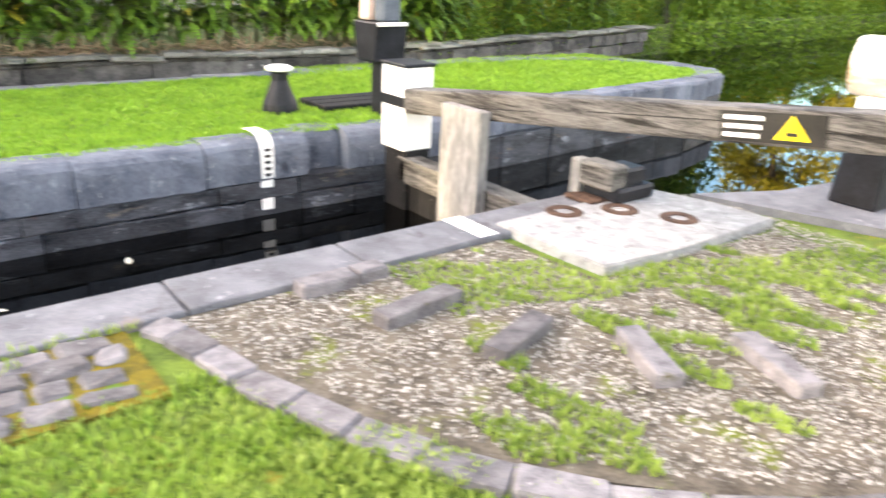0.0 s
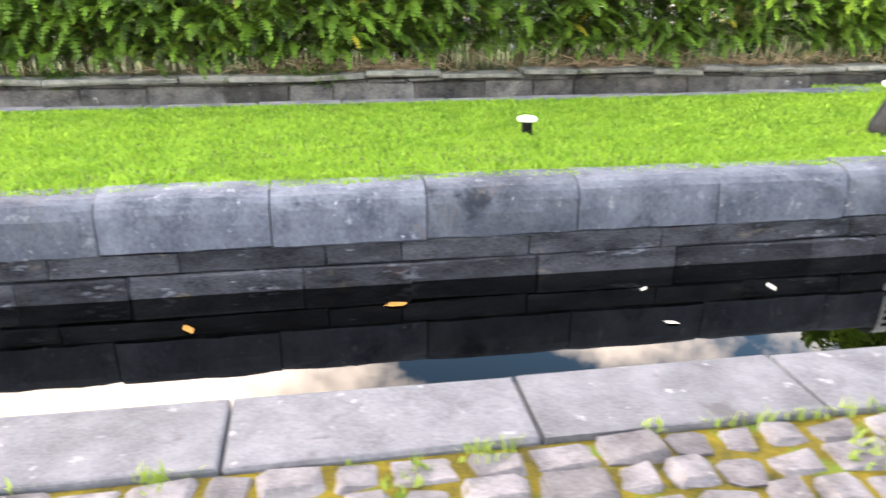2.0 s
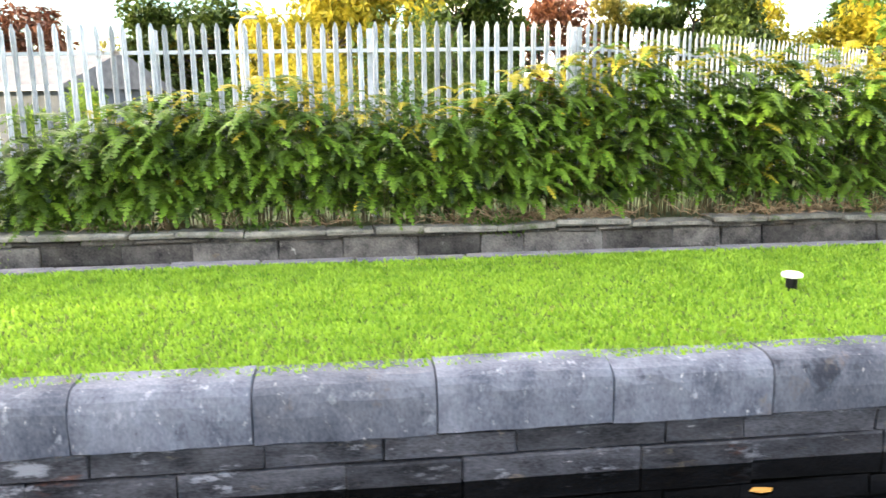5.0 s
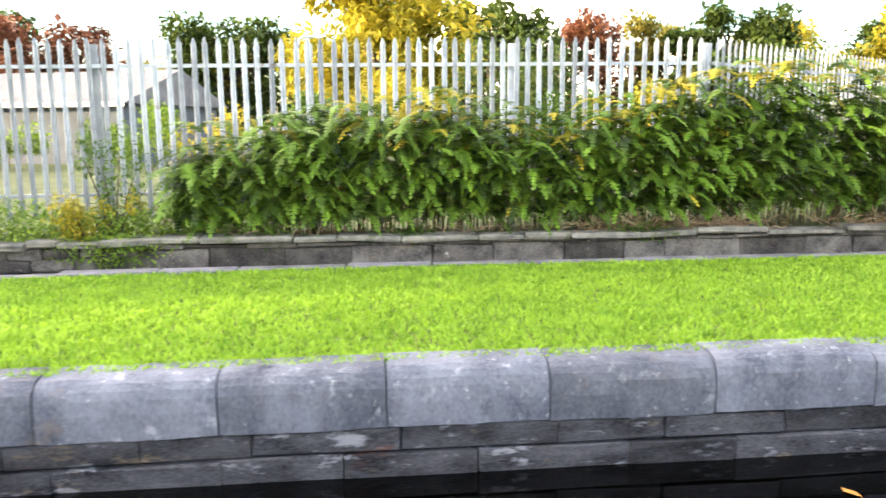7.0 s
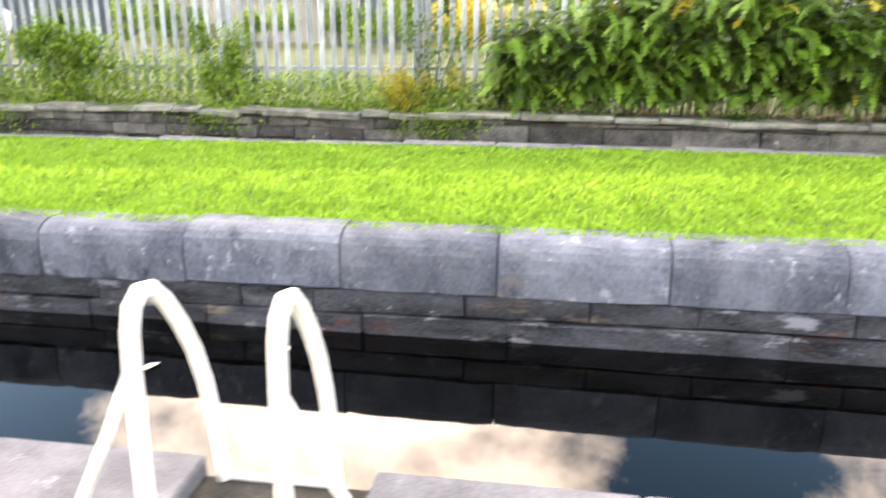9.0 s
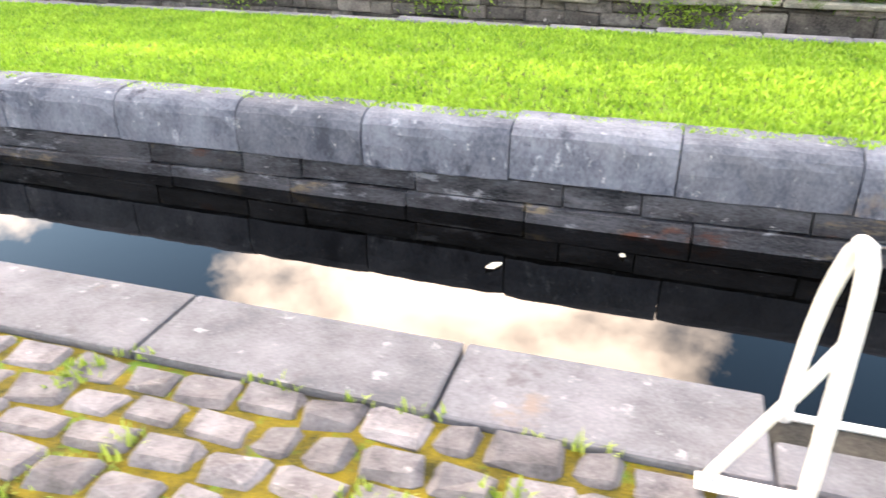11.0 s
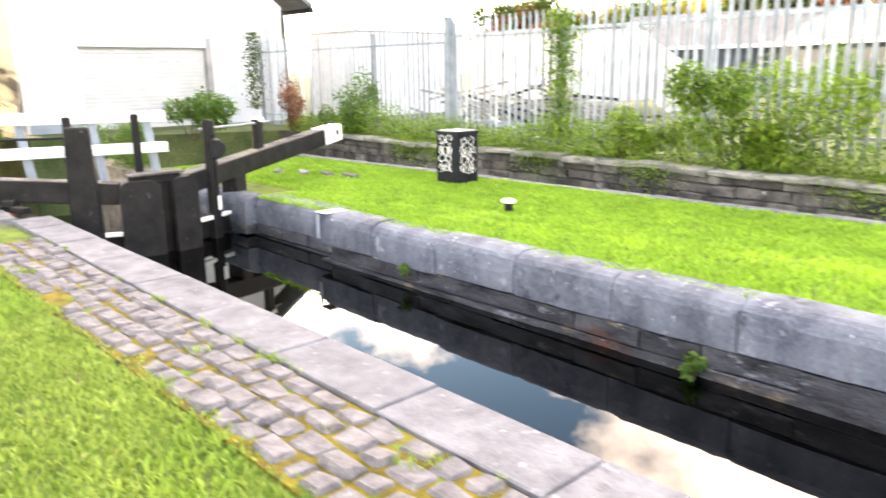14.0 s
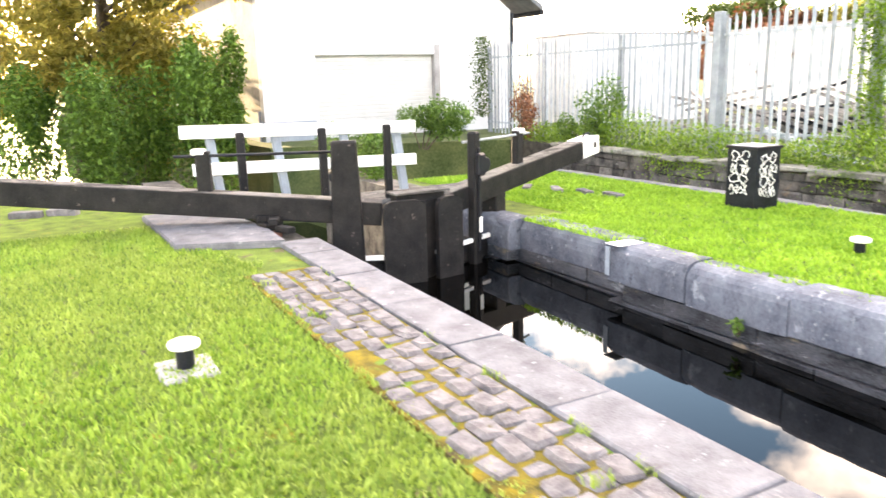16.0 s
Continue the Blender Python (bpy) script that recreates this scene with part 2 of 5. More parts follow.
ROOFMAT = material("roof_sheet", (0.09, 0.095, 0.11), (0.17, 0.175, 0.19), 3, 0.8, 0.3, 40)
BRICKRED = material("red_brick", (0.20, 0.08, 0.06), (0.36, 0.17, 0.12), 6, 0.9, 0.5, 60)
YELLOW = material("sign_yellow", (0.72, 0.56, 0.01), (0.80, 0.64, 0.02), 5, 0.5, 0.0)
SIGNBLACK = material("sign_black", (0.015, 0.014, 0.013), (0.03, 0.028, 0.026), 5, 0.5, 0.1)
GROUNDFAR = material("rough_ground", (0.035, 0.055, 0.018), (0.12, 0.14, 0.055), 1.0, 0.95, 0.6, 20, spots=(0.18, 0.165, 0.13), spot_at=0.64, spot_scale=0.5)
SCRAP = material("scrap_metal", (0.05, 0.05, 0.055), (0.30, 0.28, 0.27), 6, 0.6, 0.4, 40, island=0.6, metal=0.2)


def water_material():
    m = bpy.data.materials.new("still_canal_water")
    m.use_nodes = True
    n, l = m.node_tree.nodes, m.node_tree.links
    b = n["Principled BSDF"]
    b.inputs["Base Color"].default_value = (0.0004, 0.0004, 0.0003, 1)
    b.inputs["Roughness"].default_value, b.inputs["IOR"].default_value = 0.015, 1.333
    w = n.new("ShaderNodeTexNoise")
    w.inputs["Scale"].default_value, w.inputs["Detail"].default_value = 2.5, 2
    geo = n.new("ShaderNodeNewGeometry")
    l.new(geo.outputs["Position"], w.inputs["Vector"])
    bp = n.new("ShaderNodeBump")
    bp.inputs["Strength"].default_value, bp.inputs["Distance"].default_value = 0.05, 0.01
    l.new(w.outputs["Fac"], bp.inputs["Height"])
    l.new(bp.outputs["Normal"], b.inputs["Normal"])
    return m


WATER = water_material()


# ---- mesh helpers ----
def mesh_from(name, verts, faces, mat, smooth=False):
    me = bpy.data.meshes.new(name)
    me.from_pydata(verts, [], faces)
    me.materials.append(mat)
    if smooth:
        me.polygons.foreach_set("use_smooth", [True] * len(me.polygons))
    me.update()
    return me


def part(name, bm, mat, parent=None, label="", smooth=False):
    """Links a bmesh as one mesh object, under a thing if there is one."""
    me = bpy.data.meshes.new(name)
    bmesh.ops.recalc_face_normals(bm, faces=bm.faces)
    bm.to_mesh(me)
    bm.free()
    me.materials.append(mat)
    if smooth:
        me.polygons.foreach_set("use_smooth", [True] * len(me.polygons))
    ob = new(name, me)
    if parent:
        ob.parent = parent
    if label:
        tagged(ob, label)
    return ob


def thing(name, label, category, group="", at=(0, 0, 0), turn=0.0, kind=""):
    e = new(name)
    e.empty_display_size = 0.1
    e.matrix_basis = pose(*at, 0, 0, turn)
    return tagged(e, label, category, group, kind)


def box_bm(x0, x1, y0, y1, z0, z1, bevel=0.0, seg=1, bm=None, m=None):
    bm = bm or bmesh.new()
    r = bmesh.ops.create_cube(bm, size=1.0)
    mm = Matrix.Translation(((x0 + x1) / 2, (y0 + y1) / 2, (z0 + z1) / 2)) @ Matrix.Diagonal((abs(x1 - x0), abs(y1 - y0), abs(z1 - z0), 1))
    bmesh.ops.transform(bm, matrix=mm, verts=r["verts"])
    if bevel:
        eds = list({e for v in r["verts"] for e in v.link_edges})
        rb = bmesh.ops.bevel(bm, geom=eds, offset=bevel, segments=seg, affect="EDGES", profile=0.6)
        vs = list({v for f in rb["faces"] for v in f.verts} | {v for v in r["verts"] if v.is_valid})
    else:
        vs = r["verts"]
    if m is not None:
        bmesh.ops.transform(bm, matrix=m, verts=vs)
    return bm


def prism_bm(outline, z0, z1, bevel=0.0):
    """An upright slab over an outline of (x, y)."""
    bm = bmesh.new()
    low = [bm.verts.new((x, y, z0)) for x, y in outline]
    top = [bm.verts.new((x, y, z1)) for x, y in outline]
    n = len(outline)
    bm.faces.new(low[::-1])
    tf = bm.faces.new(top)
    for i in range(n):
        bm.faces.new((low[i], low[(i + 1) % n], top[(i + 1) % n], top[i]))
    if bevel:
        bmesh.ops.bevel(bm, geom=list(tf.edges), offset=bevel, segments=2, affect="EDGES")
    return bm


def tube_bm(points, radius, sides=8, bm=None, cap=True, radii=None):
    """A round bar along a line of points."""
    bm = bm or bmesh.new()
    pts = [Vector(p) for p in points]
    rings = []
    for i, p in enumerate(pts):
        d = (pts[min(i + 1, len(pts) - 1)] - pts[max(i - 1, 0)]).normalized()
        a = d.orthogonal().normalized() if i == 0 else (rings[-1][1] - d * rings[-1][1].dot(d)).normalized()
        b = d.cross(a)
        r = radii[i] if radii else radius
        rings.append(([bm.verts.new(p + (a * math.cos(k * math.tau / sides) + b * math.sin(k * math.tau / sides)) * r) for k in range(sides)], a))
    for (r0, _), (r1, _) in zip(rings, rings[1:]):
        for k in range(sides):
            bm.faces.new((r0[k], r0[(k + 1) % sides], r1[(k + 1) % sides], r1[k]))
    if cap:
        bm.faces.new(rings[0][0][::-1])
        bm.faces.new(rings[-1][0])
    return bm


def lathe_bm(profile, sides=20, bm=None, at=(0, 0, 0)):
    """A turned shape from (radius, height) pairs."""
    bm = bm or bmesh.new()
    rings = [[bm.verts.new((at[0] + r * math.cos(k * math.tau / sides), at[1] + r * math.sin(k * math.tau / sides), at[2] + z)) for k in range(sides)] for r, z in profile]
    for r0, r1 in zip(rings, rings[1:]):
        for k in range(sides):
            bm.faces.new((r0[k], r0[(k + 1) % sides], r1[(k + 1) % sides], r1[k]))
    bm.faces.new(rings[0][::-1])
    bm.faces.new(rings[-1])
    return bm


def leaves_mesh(name, spots, mat, size=0.06, seed=1, droop=0.3, folded=True):
    """Many small leaves, each a folded blade of two quads' worth of triangles, at spots (x, y, z)."""
    rng = np.random.default_rng(seed)
    p = np.asarray(spots, float)
    n = len(p)
    yaw = rng.uniform(0, math.tau, n)
    pitch = rng.normal(-droop, 0.6, n)
    s = size * rng.uniform(0.55, 1.35, n)
    d = np.stack([np.cos(yaw) * np.cos(pitch), np.sin(yaw) * np.cos(pitch), np.sin(pitch)], 1)
    side = np.stack([-np.sin(yaw), np.cos(yaw), rng.normal(0, 0.35, n)], 1)
    side /= np.linalg.norm(side, axis=1)[:, None]
    up = np.cross(d, side)
    a, tip = p, p + d * s[:, None]
    mid = p + d * s[:, None] * 0.5
    lft = mid + side * s[:, None] * 0.32 + up * s[:, None] * 0.1
    rgt = mid - side * s[:, None] * 0.32 + up * s[:, None] * 0.1
    v = np.stack([a, lft, tip, rgt], 1).reshape(-1, 3)
    i = np.arange(n) * 4
    f = np.concatenate([np.stack([i, i + 2, i + 1], 1), np.stack([i, i + 3, i + 2], 1)])
    return mesh_from(name, v.tolist(), f.tolist(), mat)


def blades_mesh(name, spots, mat, height=0.05, width=0.006, seed=2, lean=0.6):
    """Grass: one narrow bent blade at each spot."""
    rng = np.random.default_rng(seed)
    p = np.asarray(spots, float)
    n = len(p)
    yaw = rng.uniform(0, math.tau, n)
    h = height * rng.uniform(0.5, 1.4, n)
    ln = rng.uniform(0.1, 1.0, n) * lean * h
    dx, dy = np.cos(yaw), np.sin(yaw)
    z = np.zeros(n)
    side = np.stack([-dy, dx, z], 1) * (width * rng.uniform(0.7, 1.4, n))[:, None]
    mid = p + np.stack([dx * ln * 0.3, dy * ln * 0.3, h * 0.6], 1)
    tip = p + np.stack([dx * ln, dy * ln, h], 1)
    v = np.stack([p - side, p + side, mid + side * 0.7, mid - side * 0.7, tip], 1).reshape(-1, 3)
    i = np.arange(n) * 5
    f4 = np.stack([i, i + 1, i + 2, i + 3], 1).tolist()
    f3 = np.stack([i + 3, i + 2, i + 4], 1).tolist()
    return mesh_from(name, v.tolist(), f4 + f3, mat)

# ---- the large structure ----
D = 2.4            # far face of the lock chamber
WATER_Z, LOWER_Z = -0.672, -1.6
KERB_Y = 5.98      # back edge of the island lawn
WALL_Y, WALL_TOP = 7.09, 0.22
FENCE_Y = 8.10
GATE_X = 4.5
BACK = -0.10       # drop of the ground behind the by-wash against the near coping
NEAR_W = 0.375     # width of the near coping
rnd = random.Random(7)


def island_z(x, y=2.4):
    """Height of the lock island, which falls gently towards the tail and the by-wash."""
    return 0.0095 * np.minimum(0, x + 5) - 0.014 * (y - 2.4)


def shear(ob, top_only=False):
    """Lays a mesh built level onto the island's slope."""
    for v in ob.data.vertices:
        if not top_only or v.co.z > -1.0:
            v.co.z += island_z(v.co.x, v.co.y)
    return ob


def slab_of(name, outline, z0, z1, mat, label, category="ground"):
    return tagged(part(name, prism_bm(outline, z0, z1), mat), label, category, kind="structure")


def sheet(name, outline, z, mat, label, category):
    bm = bmesh.new()
    bm.faces.new([bm.verts.new((x, y, z)) for x, y in outline])
    return tagged(part(name, bm, mat), label, category, kind="structure")


sheet("ground", [(-600, -600), (600, -600), (600, 600), (-600, 600)], -2.6, GROUNDFAR, "rough grassy ground reaching to the horizon", "ground")
sheet("water", [(-19.3, -0.3), (5.2, -0.3), (5.6, -2.2), (9.0, -4.0), (60, -8), (60, 14), (18, 9.3), (9, 7.5), (-19.3, 7.4)], WATER_Z, WATER, "dark still canal water reflecting sky and clouds", "water")
sheet("water", [(-160, -14), (-60, -7), (-25, -4.0), (-22, -0.4), (-19.3, -0.3), (-19.3, 7.4), (-23.5, 7.4), (-26.5, 3.0), (-60, -1.4), (-160, 2)], LOWER_Z, WATER, "lower canal pound catching the low sun", "water")
slab_of("ground", [(-23.6, -45), (5.4, -45), (5.9, -1.9), (5.3, -0.36), (-18.9, -0.36), (-22.2, -0.5), (-23.6, -2.6)], -2.6, -0.045, SOIL, "near bank of trodden turf beside the lock")
slab_of("ground", [(5.4, -45), (60, -45), (60, -8.5), (9.5, -4.0), (8.3, -2.0), (7.6, -0.95), (6.2, -0.75), (5.3, -0.37), (5.9, -1.9)], -2.6, -0.06, SOIL, "grassy bank of the upper pound")
slab_of("pavement", [(5.5, -0.47), (6.2, -0.77), (7.6, -0.97), (7.95, -1.55), (6.0, -1.75)], -0.3, 0.0, COPING_NEAR, "worn stone paving at the head of the lock", "pavement")
slab_of("ground", [(-160, -60), (-23.6, -45), (-23.6, -2.6), (-25, -4.2), (-60, -7.2), (-160, -14.5)], -2.6, -0.5, GROUNDFAR, "towpath bank of the lower pound")
NOSE = [(5.6, 2.74), (8.2, 2.95), (10.4, 3.1), (11.6, 3.4), (12.2, 3.95), (12.2, 4.7), (11.6, 5.5), (10.2, 6.1), (8.4, 6.25), (6.0, 6.1)]
shear(slab_of("ground", [(-23.4, D + 0.33), (-5, D + 0.33), (-5, KERB_Y), (-23.4, KERB_Y)], -2.6, -0.025, SOIL, "lock island of mown turf between chamber and by-wash"), True)
shear(slab_of("ground", [(-5, D + 0.33), *NOSE, (4.0, KERB_Y), (-5, KERB_Y)], -2.6, -0.025, SOIL, "lock island of mown turf with a rounded nose"), True)
slab_of("ground", [(-26, WALL_Y + 0.25), (9, WALL_Y + 0.25), (18, 9.4), (60, 14), (120, 60), (120, 300), (-160, 300), (-160, 6), (-60, -1.0), (-28, 2.2)], -2.6, 0.19 + BACK, GROUNDFAR, "raised rough ground behind the stone wall")


def block_mesh(name, sx, sy, sz, mat, bevel, jitter=0.0, seed=0, seg=1):
    """A worn stone block centred on its origin, top at z = 0."""
    bm = box_bm(-sx / 2, sx / 2, -sy / 2, sy / 2, -sz, 0, bevel, seg)
    r = random.Random(seed)
    for v in bm.verts:
        v.co += Vector((r.uniform(-1, 1), r.uniform(-1, 1), r.uniform(-1, 1))) * jitter
    bmesh.ops.recalc_face_normals(bm, faces=bm.faces)
    me = bpy.data.meshes.new(name)
    bm.to_mesh(me)
    bm.free()
    me.materials.append(mat)
    return me


def place(name, me, parent, m):
    ob = new(name, me)
    ob.matrix_basis = m
    ob.parent = parent
    return ob


# the lock walls: dark backing, coping stones and courses of ashlar, all single stones
wall_north = tagged(part("wall_north", box_bm(-21.2, 5.6, D + 0.22, D + 0.33, -2.6, -0.22), MORTAR), "far lock chamber wall of weathered grey stone", "lock wall", kind="structure")
wall_south = tagged(part("wall_south", box_bm(-19.4, 5.3, -NEAR_W + 0.015, -0.02, -2.6, -0.06), MORTAR), "near lock chamber wall with pale stone coping", "lock wall", kind="structure")


def far_coping_mesh(length, seed):
    """A coping stone with a bull-nosed front arris, running along x from 0."""
    prof = [(0.34, -0.36), (0.34, 0.0), (0.15, 0.004), (0.10, -0.006), (0.055, -0.028), (0.022, -0.065), (0.006, -0.115), (0.0, -0.20), (0.004, -0.355), (0.03, -0.37)]
    r = random.Random(seed)
    n, verts, faces = 9, [], []
    for i in range(n):
        u = i / (n - 1)
        x = 0.005 + (length - 0.010) * u
        end = 0.009 if i in (0, n - 1) else 0.0
        for y, z in prof:
            front = y < 0.3
            verts.append((x, y + (end + r.uniform(-0.008, 0.008) if front else 0), z - (end * 0.6 if z > -0.3 and front else 0) + r.uniform(-0.004, 0.004)))
    k = len(prof)
    for i in range(n - 1):
        for j in range(k):
            faces.append((i * k + j, (i + 1) * k + j, (i + 1) * k + (j + 1) % k, i * k + (j + 1) % k))
    faces.append(tuple(range(k)))
    faces.append(tuple((n - 1) * k + j for j in reversed(range(k))))
    return mesh_from("coping_stone", verts, faces, COPING, smooth=False)


joints = [5.6, 4.35, 3.95, 3.0, 2.0, 0.98, -0.06, -1.07, -2.13, -3.18, -4.17, -5.15, -6.17, -7.15, -8.18, -9.19, -10.14, -11.15, -12.2, -13.2, -14.2, -15.2, -16.2, -17.18, -18.0, -18.9, -20.0, -21.2]
for i, (a, b) in enumerate(zip(joints, joints[1:])):
    shift = 0.16 if 3.9 < b < 4.0 or -19.0 < b < -17.3 else 0.0
    place("coping_stone", far_coping_mesh(a - b, 100 + i), wall_north, pose(b, D + shift, island_z(b) + rnd.uniform(-0.012, 0.006), 0, -0.5 if b < -5 else 0, 0))
for row, (z1, h, lo, hi) in enumerate([(-0.372, 0.15, 0.45, 1.0), (-0.53, 0.20, 0.5, 1.1), (-0.74, 0.3, 0.6, 1.1)]):
    x = 5.5 - row * 0.3
    while x > -21.0:
        w = rnd.uniform(lo, hi)
        out = 0.018 + rnd.uniform(-0.008, 0.012) - (0.012 if row else 0)
        rec = 0.16 if -18.9 < x - w / 2 < -17.2 else 0.0
        place("ashlar_stone", block_mesh("ashlar_stone", w - 0.006, 0.2, h - 0.005, ASHLAR, 0.008, 0.008, rnd.randrange(9999)), wall_north, pose(x - w / 2, D + out + 0.1 + rec, z1 + island_z(x - w / 2), 0, -0.5 if x < -5 else 0, 0))
        x -= w

near_joints = [5.25, 4.6, 3.75, 2.8, 1.84, 0.86, -0.1, -1.05, -2.0, -2.95, -3.9, -4.85, -5.6, -6.36, -6.87, -7.79, -8.81, -9.72, -10.63, -11.55, -12.5, -13.4, -14.35, -15.3, -16.2, -17.1, -18.0, -18.6]
for i, (a, b) in enumerate(zip(near_joints, near_joints[1:])):
    notch = a == -6.36
    me = block_mesh("coping_stone", a - b - 0.012, 0.17 if notch else NEAR_W, 0.26, COPING_NEAR, 0.012, 0.003, 300 + i, 2)
    place("coping_stone", me, wall_south, pose((a + b) / 2, -NEAR_W + 0.085 if notch else -NEAR_W / 2, rnd.uniform(-0.006, 0.003), 0, 0, rnd.uniform(-0.25, 0.25)))

# island kerb along the by-wash and round the nose
kerb = thing("kerb", "narrow worn stone kerb edging the island lawn", "kerb", kind="structure")
x = 5.0
while x > -23.2:
    w = rnd.uniform(0.7, 1.2)
    place("kerb_stone", block_mesh("kerb_stone", w - 0.015, 0.24, 0.9, COPING_NEAR, 0.015, 0.006, rnd.randrange(9999)), kerb, pose(x - w / 2, KERB_Y + 0.13, island_z(x - w / 2, KERB_Y) + rnd.uniform(-0.015, 0.01), 0, 0, rnd.uniform(-0.5, 0.5)))
    x -= w
ring = [Vector((*p, 0)) for p in [(5.55, 2.72)] + NOSE[1:] + [(5.0, KERB_Y + 0.1)]]
for a, b in zip(ring, ring[1:]):
    n = max(1, round((b - a).length / 0.8))
    ang = math.degrees(math.atan2(b.y - a.y, b.x - a.x))
    for k in range(n):
        c = a.lerp(b, (k + 0.5) / n)
        place("kerb_stone", block_mesh("kerb_stone", (b - a).length / n + 0.02, 0.42, 0.30, COPING, 0.03, 0.01, rnd.randrange(9999)), kerb, pose(c.x, c.y, 0.01 + island_z(c.x, c.y) + rnd.uniform(-0.02, 0.01), 0, 0, ang))
        place("lower_stone", block_mesh("lower_stone", (b - a).length / n + 0.015, 0.39, 0.9, ASHLAR, 0.02, 0.01, rnd.randrange(9999)), kerb, pose(c.x, c.y, -0.30, 0, 0, ang))

# retaining wall behind the by-wash: rubble courses under rough capstones
wall_back = thing("wall_back", "low mossy retaining wall of dark coursed rubble stone", "stone wall", at=(0, 0, BACK), kind="structure")
backing = box_bm(-26, 9.2, WALL_Y + 0.06, WALL_Y + 0.32, -2.6, WALL_TOP - 0.03)
part("backing", backing, MORTAR, wall_back)


def rubble(x0, x1, y_of, turn, rows):
    """Courses of single stones, the first of them the capping: (height, shortest, longest) each."""
    z1 = WALL_TOP
    for row, (h, lo, hi) in enumerate(rows):
        x = x1 - row * 0.11
        while x > x0:
            w = rnd.uniform(lo, hi)
            out = rnd.uniform(-0.02, 0.03) - (0.03 if row == 0 else 0)
            name = "capstone" if row == 0 else "wall_stone"
            me = block_mesh(name, w - 0.006, 0.34 if row == 0 else 0.24, h - 0.003 + rnd.uniform(-0.012, 0.004), WALLCAP if row == 0 else WALLSTONE, 0.016, 0.013, rnd.randrange(9999))
            place(name, me, wall_back, pose(x - w / 2, y_of(x - w / 2) + 0.12 + out, z1 + (rnd.uniform(-0.02, 0.025) if row == 0 else rnd.uniform(-0.008, 0.004)), 0, rnd.uniform(-1.2, 1.2), turn + rnd.uniform(-1.5, 1.5)))
            x -= w
        z1 -= h


DRESSED = [(0.07, 0.45, 1.1), (0.055, 0.4, 0.9), (0.25, 0.45, 1.05), (0.28, 0.45, 1.05)]
RUBBLE = [(0.085, 0.3, 0.7), (0.12, 0.16, 0.45), (0.15, 0.18, 0.5), (0.16, 0.2, 0.5), (0.2, 0.2, 0.5)]
rubble(-6.8, 9.0, lambda x: WALL_Y, 0, DRESSED)
rubble(-24, -6.8, lambda x: WALL_Y, 0, RUBBLE)
rubble(9.0, 17.5, lambda x: WALL_Y + (x - 9) * 0.23, 13, DRESSED)

# stone setts beside the coping, bedded in mossy earth
sett_bed = slab_of("pavement", [(-17.6, -0.96), (1.56, -0.96), (1.56, -NEAR_W - 0.007), (-17.6, -NEAR_W - 0.007)], -0.4, -0.024, MOSS, "strip of worn stone setts with mossy joints", "pavement")
sett_kinds = []
for i in range(14):
    r = random.Random(500 + i)
    sett_kinds.append(block_mesh("sett", r.uniform(0.12, 0.235), r.uniform(0.112, 0.134), 0.10, SETT, 0.02, 0.011, 520 + i, 1))
rest = bmesh.new()
for row in range(4):
    x = 1.55 - rnd.uniform(0, 0.1)
    while x > -17.5:
        me = rnd.choice(sett_kinds)
        w = me.vertices and max(v.co.x for v in me.vertices) * 2
        if row == 3 and rnd.random() < 0.18:
            x -= w
            continue
        m = pose(x - w / 2, -0.452 - row * 0.137 + rnd.uniform(-0.012, 0.012), -0.004 + rnd.uniform(-0.012, 0.006), rnd.uniform(-2.5, 2.5), rnd.uniform(-2.5, 2.5), rnd.uniform(-6, 6))
        if x > -11.2:
            place("sett", me, sett_bed, m)
        else:
            tmp = me.copy()
            tmp.transform(m)
            rest.from_mesh(tmp)
            bpy.data.meshes.remove(tmp)
        x -= w + rnd.uniform(0.004, 0.018)
tagged(part("sett_rest", rest, SETT, sett_bed), "worn grey setts", kind="stuff")

# curved edging row of larger setts round the gravelled turning patch
edging = thing("edging", "curved row of worn stone edging blocks beside gravel", "kerb", kind="structure")
arc = [(1.67, -0.385), (1.73, -0.53), (1.78, -0.74), (1.83, -1.00), (1.90, -1.26), (1.99, -1.52), (2.11, -1.78), (2.26, -2.04), (2.45, -2.28), (2.67, -2.50), (2.93, -2.70), (3.22, -2.87)]
for (ax, ay), (bx, by) in zip(arc, arc[1:]):
    ln, ang = math.hypot(bx - ax, by - ay), math.degrees(math.atan2(by - ay, bx - ax))
    place("edging_block", block_mesh("edging_block", ln - 0.008, 0.15, 0.14, SETT, 0.014, 0.009, rnd.randrange(9999)), edging, pose((ax + bx) / 2, (ay + by) / 2, -0.008, 0, 0, ang))
slab_of("pavement", [(1.68, -NEAR_W - 0.006), (3.7, -NEAR_W - 0.006), (3.75, -1.1), (5.3, -1.2), (5.55, -2.4), (4.6, -3.4), (3.3, -2.84), (2.75, -2.46), (2.34, -2.03), (2.06, -1.55), (1.86, -1.02), (1.73, -0.53)], -0.4, -0.03, GRAVEL, "patch of pale gravel and earth beside the lock", "gravel")

# ---- lawns, gravel, foliage ----
def scatter(n, x0, x1, y0, y1, z, keep, seed):
    r = np.random.default_rng(seed)
    p = np.stack([r.uniform(x0, x1, n), r.uniform(y0, y1, n), np.full(n, z)], 1)
    return p[[keep(q) for q in p]] if keep else p


